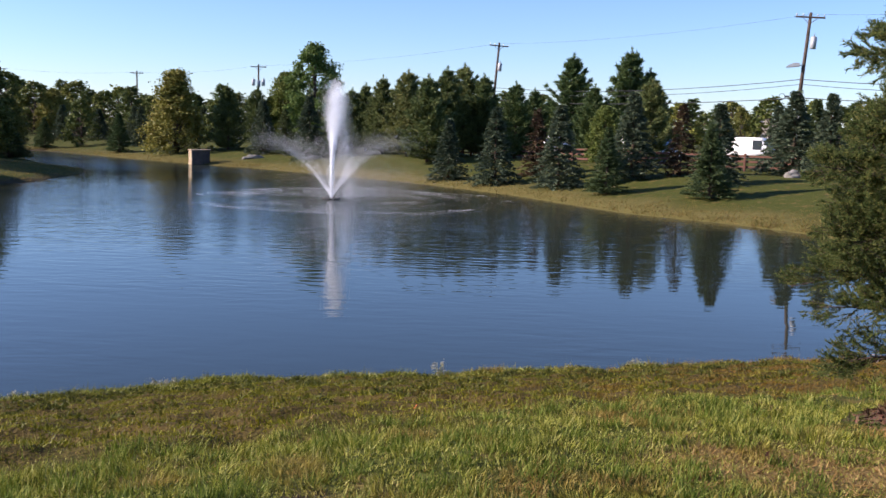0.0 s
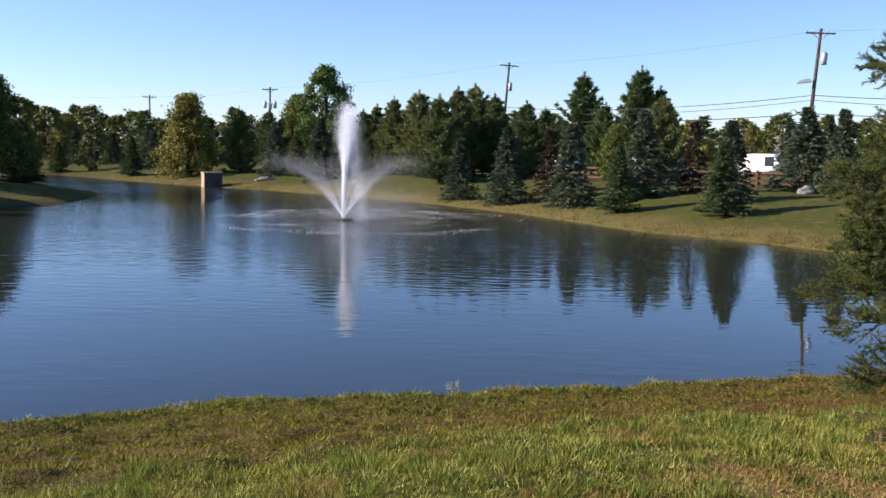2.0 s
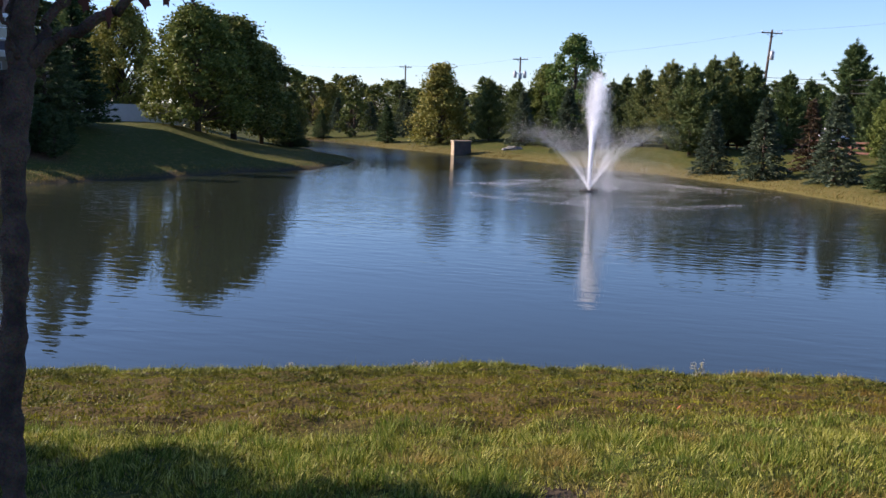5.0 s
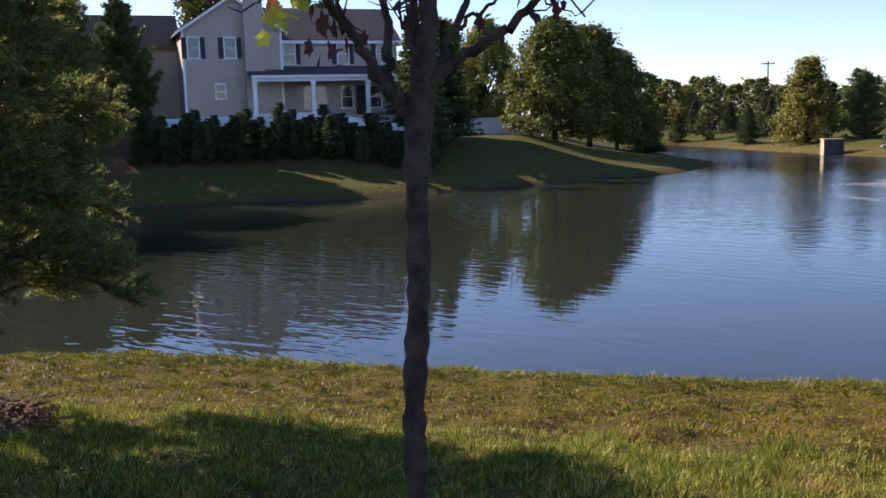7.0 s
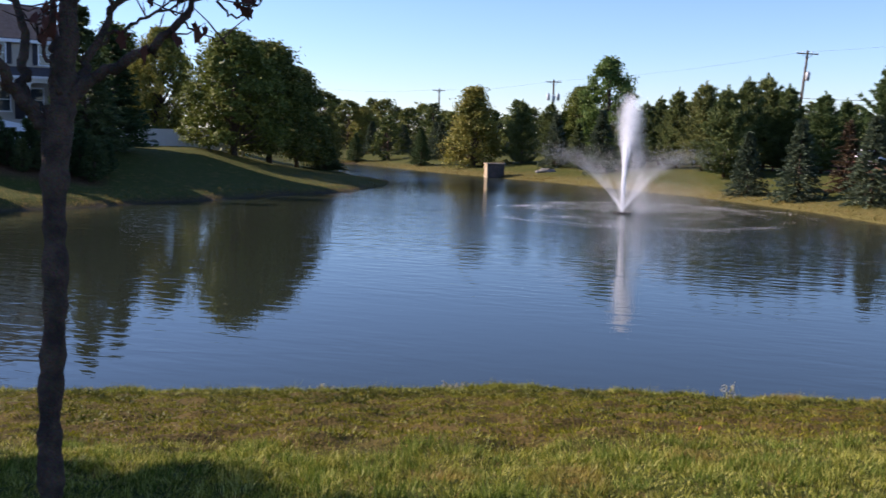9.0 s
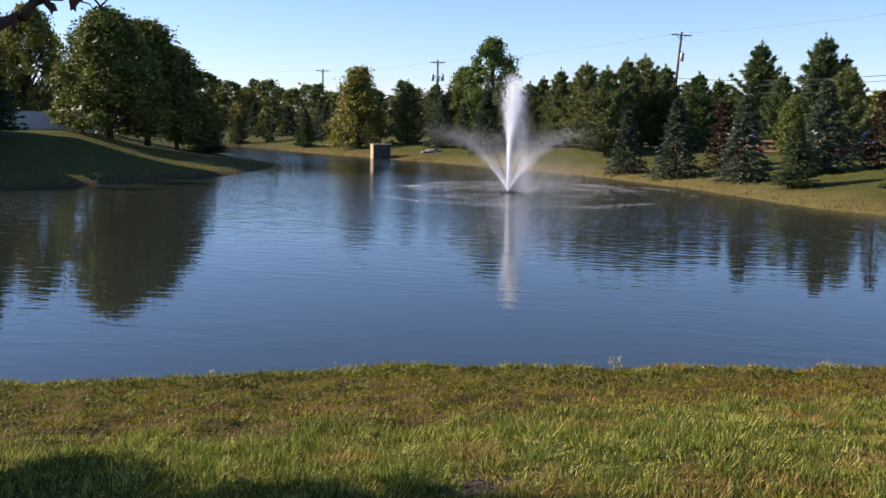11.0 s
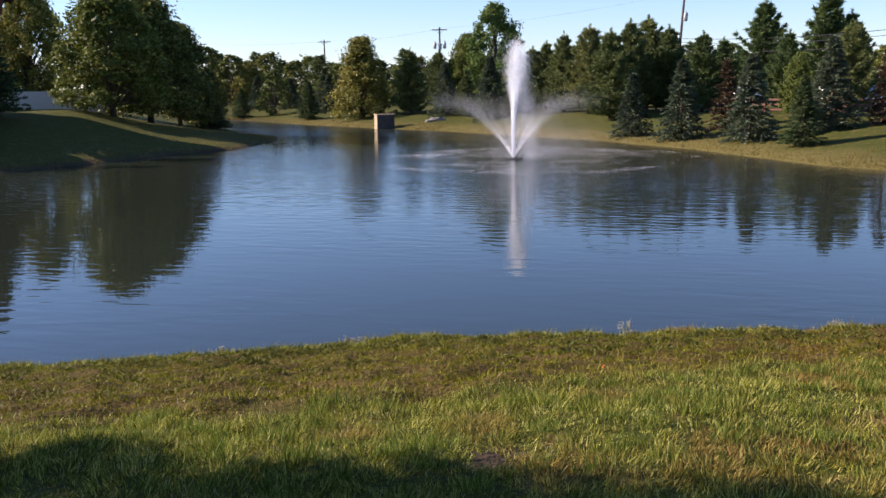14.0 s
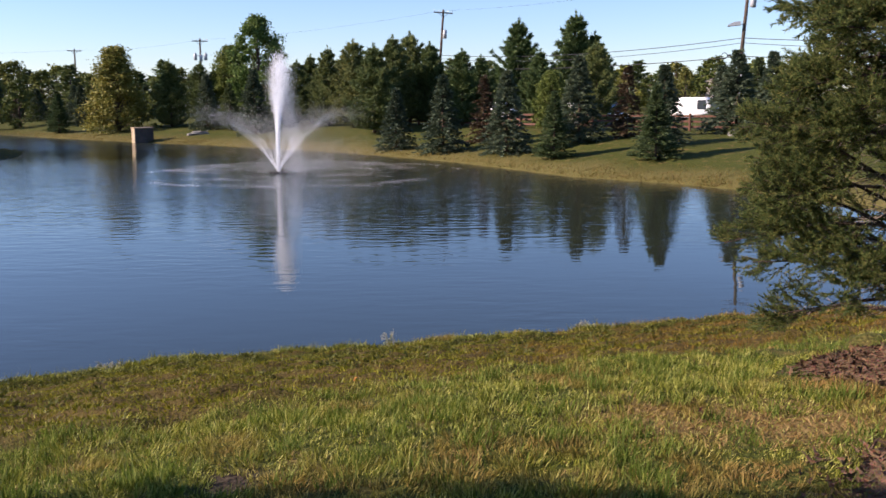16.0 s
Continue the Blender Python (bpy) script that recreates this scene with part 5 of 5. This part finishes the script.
def boulder(m, seed, size):
    bm = bmesh.new()
    bmesh.ops.create_icosphere(bm, subdivisions=3, radius=1)
    for v in bm.verts:
        k = 1 + 0.28 * noise.noise(v.co * 1.5 + Vector((seed, 0, 0))) + 0.1 * noise.noise(v.co * 4 + Vector((seed, 5, 0)))
        v.co = Vector((v.co.x * size[0] * k, v.co.y * size[1] * k, (v.co.z + 0.4) * size[2] * k))
    return solo("boulder", Geo().bm(bm), M["rock"], "grey weathered boulder lying on the grass", "rock", m, group="boulders on the far bank")


boulder(stand(20.2, 63, 30), 1, (0.6, 0.45, 0.35))
boulder(stand(-11.1, 95, 10), 2, (0.9, 0.4, 0.3))
boulder(stand(-11.6, 95, 80), 5, (0.4, 0.3, 0.2))


# ---- grass, weeds and litter on the near bank ----
def in_view(rng, k, r0, r1, a0=-72.0, a1=37.0):
    r = np.sqrt(rng.uniform(r0 * r0, r1 * r1, k))
    a = np.radians(rng.uniform(a0, a1, k))
    return r * np.sin(a), r * np.cos(a)


def turf():
    rng = np.random.default_rng(17)
    for name, lab, material, k, r0, r1, lo, hi in (("grass", "green mown lawn grass with dry patches", "blades", 640000, 2.6, 19, 0, 1), ("bank_grass", "short brownish grass on the bank", "bank_blades", 600000, 4.5, 19, 1, 0),
                                                   ("dry_grass", "patches of dry straw-coloured grass in the lawn", "dry_blades", 150000, 3.0, 8.0, 0, 1)):
        x, y = in_view(rng, k, r0, r1)
        if name == "grass":
            x2, y2 = in_view(rng, 2 * k // 3, 2.6, 7.5)
            x, y = np.concatenate([x[: k - 2 * k // 3], x2]), np.concatenate([y[: k - 2 * k // 3], y2])
        d = shore_distance(x, y)
        jag = 0.35 * lumps(x * 1.3, y * 1.3)
        crest = np.interp(np.degrees(np.arctan2(x, y)), [-60, 0, 12, 28], [9.3, 9.6, 9.0, 8.0])
        b = smooth01(crest - 0.8, crest + 0.5, d + jag)
        tuft = 0.5 + 0.5 * lumps(x * 2.3 + 5, y * 2.3)
        gap = np.sin(23 * x + 2 * np.sin(17 * y)) * np.sin(21 * y + 2 * np.sin(19 * x))
        bare = np.hypot(x - SPRUCE_R[0], y - SPRUCE_R[1]) < 0.8 + 0.3 * jag
        bare |= np.hypot(x - SPRUCE_L[0], y - SPRUCE_L[1]) < 0.6
        bare |= np.hypot(x - DIVOT[0], (y - DIVOT[1]) / 1.4) < 0.08 + 0.25 * jag
        if name == "bank_grass":   # clumps with bare soil between them
            bare |= (np.sin(6.1 * x + 1.7 * np.sin(4.3 * y)) * np.sin(7.7 * y + 1.9 * np.sin(5.1 * x)) + 0.5 * lumps(x * 3, y * 3) > rng.uniform(0.5, 1.2, k)) & (d > 0.5)
        dry = smooth01(0.5, 1.0, 1.25 - np.hypot((x - 1.9) / 1.5, (y - 4.4) / 0.7) + jag * 0.7)
        u = rng.uniform(size=k)
        keep = (d > 0.02) & ~bare & ((np.maximum(b, 0.9 * (d < 0.45)) if name == "grass" else 1 - b if name == "bank_grass" else 1.0 * dry + 0.12 * b) > u) & (gap + 2.0 * dry > rng.uniform(-1.6, 0.5, k)) & ((rng.uniform(size=k) > 0.7 * dry) | (name == "dry_grass"))
        x, y, d, tuft, dry = x[keep], y[keep], d[keep], tuft[keep], dry[keep]
        n = len(x)
        p = np.stack([x, y, ground_z(x, y) - 0.004], 1)
        if name == "grass":
            ln = (0.024 + 0.036 * np.clip(tuft, 0, 1)) * rng.uniform(0.45, 1.35, n) * (1 - 0.45 * dry)
            ln = ln + 0.07 * (d < 0.5) * rng.uniform(0, 1, n)
            wd = 0.0051 + 0.005 * (d < 3)
        elif name == "dry_grass":
            ln, wd = rng.uniform(0.015, 0.055, n), 0.007
        else:
            ln = (0.022 + 0.036 * np.clip(tuft, 0, 1)) * rng.uniform(0.5, 1.3, n) + 0.10 * np.exp(-((d - 0.25) / 0.25) ** 2) * rng.uniform(0.3, 1.2, n)
            wd = 0.009
        # clumps: blades rise and lean together
        if name == "bank_grass":
            c1 = np.sin(11 * x + 2 * np.sin(7 * y)) * np.sin(13 * y + 2 * np.sin(6 * x)) + 0.5 * np.sin(27 * x + 3 * y) * np.sin(24 * y - 5 * x)
        else:
            c1 = np.sin(26 * x + 3 * np.sin(9 * y)) * np.sin(23 * y + 3 * np.sin(8 * x)) + 0.5 * np.sin(7 * x + 2 * np.sin(4 * y)) * np.sin(6 * y + 2 * np.sin(5 * x))
        ln = ln * np.clip(0.95 + 0.6 * c1, 0.3, 1.7)
        sway = np.stack([0.45 * np.sin(17 * x + 5 * y + 2 * np.sin(3 * y)), 0.45 * np.sin(15 * y - 7 * x), 0 * x], 1)
        lie = dict(dry_grass=1.3, grass=0.4, bank_grass=0.7)[name]
        dv = rng.normal(size=(n, 3)) * [lie, lie, 0.1] + [0.12, 0, 1] + sway
        solo(name, Geo().blades(p, dv, ln, wd * rng.uniform(0.7, 1.4, n), rng), M[material], lab, "grass", kind="stuff")


turf()


def tall_tufts():
    """Darker tufts of longer grass that stand out of the lawn."""
    rng = np.random.default_rng(19)
    cx, cy = in_view(rng, 900, 2.8, 9.0)
    per = 70
    x = np.repeat(cx, per) + rng.normal(size=900 * per) * 0.05
    y = np.repeat(cy, per) + rng.normal(size=900 * per) * 0.05
    d = shore_distance(x, y)
    crest = np.interp(np.degrees(np.arctan2(x, y)), [-60, 0, 12, 28], [9.3, 9.6, 9.0, 8.0])
    size = np.repeat(rng.uniform(0.5, 1.15, 900), per)
    keep = (d > crest - 0.3) & (np.hypot(x - SPRUCE_R[0], y - SPRUCE_R[1]) > 0.9) & (np.hypot(x - SPRUCE_L[0], y - SPRUCE_L[1]) > 0.8) & (np.hypot(x - DIVOT[0], y - DIVOT[1]) > 0.17)
    x, y, size = x[keep], y[keep], size[keep]
    n = len(x)
    p = np.stack([x, y, ground_z(x, y) - 0.004], 1)
    solo("grass_tufts", Geo().blades(p, rng.normal(size=(n, 3)) * [0.4, 0.4, 0.1] + [0.1, 0, 1], size * rng.uniform(0.05, 0.115, n), 0.006 * rng.uniform(0.7, 1.3, n), rng), M["tuft"], "tufts of longer green grass in the lawn", "grass", kind="stuff")


tall_tufts()


def shore_grass():
    """Uneven long grass along the far water's edge."""
    rng = np.random.default_rng(41)
    a = np.concatenate([rng.integers(16, 27, 42000), rng.integers(29, 41, 26000)])
    q = rng.uniform(size=(68000, 1))
    p = SHORE[a] * (1 - q) + SHORE[a + 1] * q
    nrm = np.stack([(SHORE[a + 1] - SHORE[a])[:, 1], -(SHORE[a + 1] - SHORE[a])[:, 0]], 1)
    nrm /= np.linalg.norm(nrm, axis=1)[:, None]
    p = p + nrm * (rng.uniform(0, 1, 68000) ** 1.8 * np.where(a < 28, 4.5, 7.0))[:, None]
    d = shore_distance(p[:, 0], p[:, 1])
    tuft = lumps(p[:, 0] * 1.1, p[:, 1] * 1.1)
    keep = (d > 0.03) & (tuft + rng.uniform(-0.7, 0.7, len(d)) > 0)
    p, d = p[keep], d[keep]
    n = len(p)
    base = np.stack([p[:, 0], p[:, 1], ground_z(p[:, 0], p[:, 1]) - 0.01], 1)
    ln = rng.uniform(0.05, 0.2, n) * np.interp(d, [0, 1, 4], [1.2, 1.0, 0.5])
    solo("shore_grass", Geo().blades(base, rng.normal(size=(n, 3)) * [0.6, 0.6, 0.1] + [0, 0, 1], ln, 0.03, rng), M["shore_blades"], "long yellowing grass along the far shore", "grass", kind="stuff")


shore_grass()


def lip_grass():
    """The bright fringe of grass along the near water's edge."""
    rng = np.random.default_rng(43)
    seg = SHORE[0:14]
    k = 90000
    a, q = rng.integers(0, len(seg) - 1, k), rng.uniform(size=(k, 1))
    p = seg[a] * (1 - q) + seg[a + 1] * q + rng.normal(size=(k, 2)) * 0.5
    d = shore_distance(p[:, 0], p[:, 1])
    tuft = lumps(p[:, 0] * 2.2, p[:, 1] * 2.2)
    keep = (d > 0.02) & (d < 0.8 + 0.5 * tuft)
    p, tuft = p[keep], tuft[keep]
    n = len(p)
    base = np.stack([p[:, 0], p[:, 1], ground_z(p[:, 0], p[:, 1]) - 0.01], 1)
    ln = rng.uniform(0.04, 0.12, n) * (1 + 0.8 * np.clip(tuft, -0.6, 1))
    solo("fringe_grass", Geo().blades(base, rng.normal(size=(n, 3)) * [0.7, 0.7, 0.1] + [0, 0, 1], ln, 0.013, rng), M["blades"], "bright green fringe of grass at the near edge", "grass", kind="stuff")


lip_grass()


def bank_clumps():
    """Low mats of broad-leaved weeds that stand out of the short bank grass."""
    rng = np.random.default_rng(47)
    count, per = 620, 80
    cx, cy = in_view(rng, 6 * count, 7.0, 20.0)
    d = shore_distance(cx, cy)
    keep = (d > 0.35) & (d < 7.5) & (rng.uniform(size=len(d)) < np.interp(d, [0.3, 1.6, 3, 7.5], [1.0, 0.8, 0.3, 0.2]))
    cx, cy = cx[keep][:count], cy[keep][:count]
    n = len(cx) * per
    size = np.repeat(rng.uniform(0.07, 0.2, len(cx)), per)
    a, q = rng.uniform(0, 2 * np.pi, n), np.sqrt(rng.uniform(0, 1, n))
    x, y = np.repeat(cx, per) + 1.5 * size * q * np.cos(a), np.repeat(cy, per) + size * q * np.sin(a)
    z = ground_z(x, y) + 0.45 * size * (1 - q * q) * rng.uniform(0.3, 1, n)
    ok = shore_distance(x, y) > 0.1
    dv = np.stack([np.cos(a) * q, np.sin(a) * q, np.full(n, 0.5)], 1) + rng.normal(size=(n, 3)) * 0.4
    p = np.stack([x, y, z - 0.01], 1)[ok]
    solo("weed_mat", Geo().blades(p, dv[ok], rng.uniform(0.03, 0.07, len(p)), rng.uniform(0.012, 0.024, len(p)), rng), M["mats"], "low clumps of dark green weeds on the bank", "weeds", kind="stuff")


bank_clumps()


def weed(m, seed, h=0.42):
    rng = np.random.default_rng(seed)
    t = thing("weed", "pale flowering weed at the water's edge", "weed", m, group="weeds on the near shore")
    for i in range(6):
        a = rng.uniform(0, 6.28)
        e = np.array([0.10 * math.cos(a) * rng.uniform(0.3, 1.6), 0.10 * math.sin(a), h * rng.uniform(0.55, 1.05)])
        part("stem", Geo().tube([(0, 0, -0.02), e * [0.4, 0.4, 0.6], e], [0.005, 0.004, 0.002], 4), M["bank_blades"], t)
        k = 22
        tagged(part("flower_head", Geo().blades(e * [1, 1, 1] - [0, 0, 0.10] * rng.uniform(0, 1, (k, 1)) + rng.normal(scale=0.018, size=(k, 3)), rng.normal(size=(k, 3)) + [0, 0, 0.5], 0.03, 0.016, rng), M["weed"], t, "pale feathery flower head"), kind="stuff")


def on_lip(az, inset=0.25):
    r = np.linspace(10, 24, 600)
    x, y = r * math.sin(radians(az)), r * math.cos(radians(az))
    d = shore_distance(x, y)
    i = int(np.argmax((d < inset)))
    return stand(az, float(r[i]), az * 50, sink=0.0)


for k, (az, h) in enumerate(((0.15, 0.26), (-16.6, 0.12), (-16.0, 0.1), (4.0, 0.09), (11.6, 0.13), (12.4, 0.12), (8.3, 0.1), (-24.4, 0.1))):
    weed(on_lip(az), 90 + k, h)


def mulch(az, r, rad, seed):
    """Loose bark chips heaped round a tree."""
    rng = np.random.default_rng(seed)
    k = 2600
    a, q = rng.uniform(0, 2 * np.pi, k), rad * np.sqrt(rng.uniform(0, 1, k)) * (1 + 0.15 * np.sin(3 * rng.uniform(0, 6, k)))
    x0, y0 = on(az, r)
    x, y = x0 + q * np.cos(a), y0 + q * np.sin(a)
    p = np.stack([x, y, ground_z(x, y) + 0.15 * np.clip(1 - q / rad, 0, 1) ** 0.7 + 0.004], 1)
    g = Geo()
    # the heap beneath the chips
    rings, w = 6, 28
    th = np.linspace(0, 2 * np.pi, w, endpoint=False)
    v = []
    for i in range(rings):
        s = (i + 0.01) / (rings - 1)
        rr = rad * s * (1 + 0.08 * np.sin(3 * th + seed))
        xx, yy = x0 + rr * np.cos(th), y0 + rr * np.sin(th)
        v.append(np.stack([xx, yy, ground_z(xx, yy) + 0.16 * (1 - s) ** 0.7 - (0.03 if i == rings - 1 else 0)], 1))
    f = []
    for i in range(rings - 1):
        for j in range(w):
            a0, a1 = i * w + j, i * w + (j + 1) % w
            f += [(a0, a0 + w, a1 + w), (a0, a1 + w, a1)]
    g.add(np.concatenate(v), f)
    g.blades(p, rng.normal(size=(k, 3)) * [1, 1, 0.35], rng.uniform(0.03, 0.09, k), rng.uniform(0.012, 0.03, k), rng)
    solo("mulch", g, M["dirt"], "ring of brown bark mulch round a tree", "mulch", kind="stuff")


mulch(30.5, 6.6, 0.66, 1)
mulch(-66.2, 6.6, 0.8, 2)
mulch(38.5, 4.2, 0.85, 3)
rng = np.random.default_rng(77)
for az, r, c in ((-42.5, 3.85, "dry_leaf"), (-1.2, 6.2, "orange"), (20, 5.0, "dry_leaf")):
    v, f = maple_leaf(rng, 0.09)
    x, y = on(az, r)
    solo("fallen_leaf", Geo().add(v * [1, 1, 0.35] + [0, 0, 0.045], f), M[c], "curled fallen maple leaf on the lawn", "leaf", pose(x, y, gz(x, y)), group="fallen leaves")


def leafy_maple():
    """A second young maple beside the path; its outer twigs hang in beside the spruce."""
    rng = np.random.default_rng(23)
    x, y = on(40.0, 4.3)
    z = gz(x, y)
    t = thing("maple_tree", "young maple with fresh yellow-green leaves", "tree", pose(x, y, z))
    part("trunk", Geo().tube([(0, 0, -0.05), (0.01, 0, 0.8), (0, 0.02, 1.8), (0.02, 0, 3.4)], [0.06, 0.045, 0.04, 0.012], 10), M["bark_dark"], t, smooth=True)
    left = np.array([-math.cos(radians(38)), math.sin(radians(38)), 0])
    for s0, reach, rise in ((1.5, 0.66, -0.15), (1.7, 0.7, 0.4), (1.9, 0.85, 0.2), (2.2, 0.6, 0.8)):
        a = np.array([0, 0, s0])
        e = a + left * reach + np.array([0, 0, rise])
        g = Geo().tube([a, (a + e) / 2 + [0, 0, 0.12], e], [0.018, 0.012, 0.004], 6)
        part("limb", g, M["bark_dark"], t)
        for k in range(6):
            q = rng.uniform(0.55, 1.02)
            v, f = maple_leaf(rng, rng.uniform(0.08, 0.12))
            part("leaf", Geo().add(v + a + (e - a) * q + rng.normal(scale=0.07, size=3) + [0, 0, 0.05], f), M["fresh"], t)


leafy_maple()
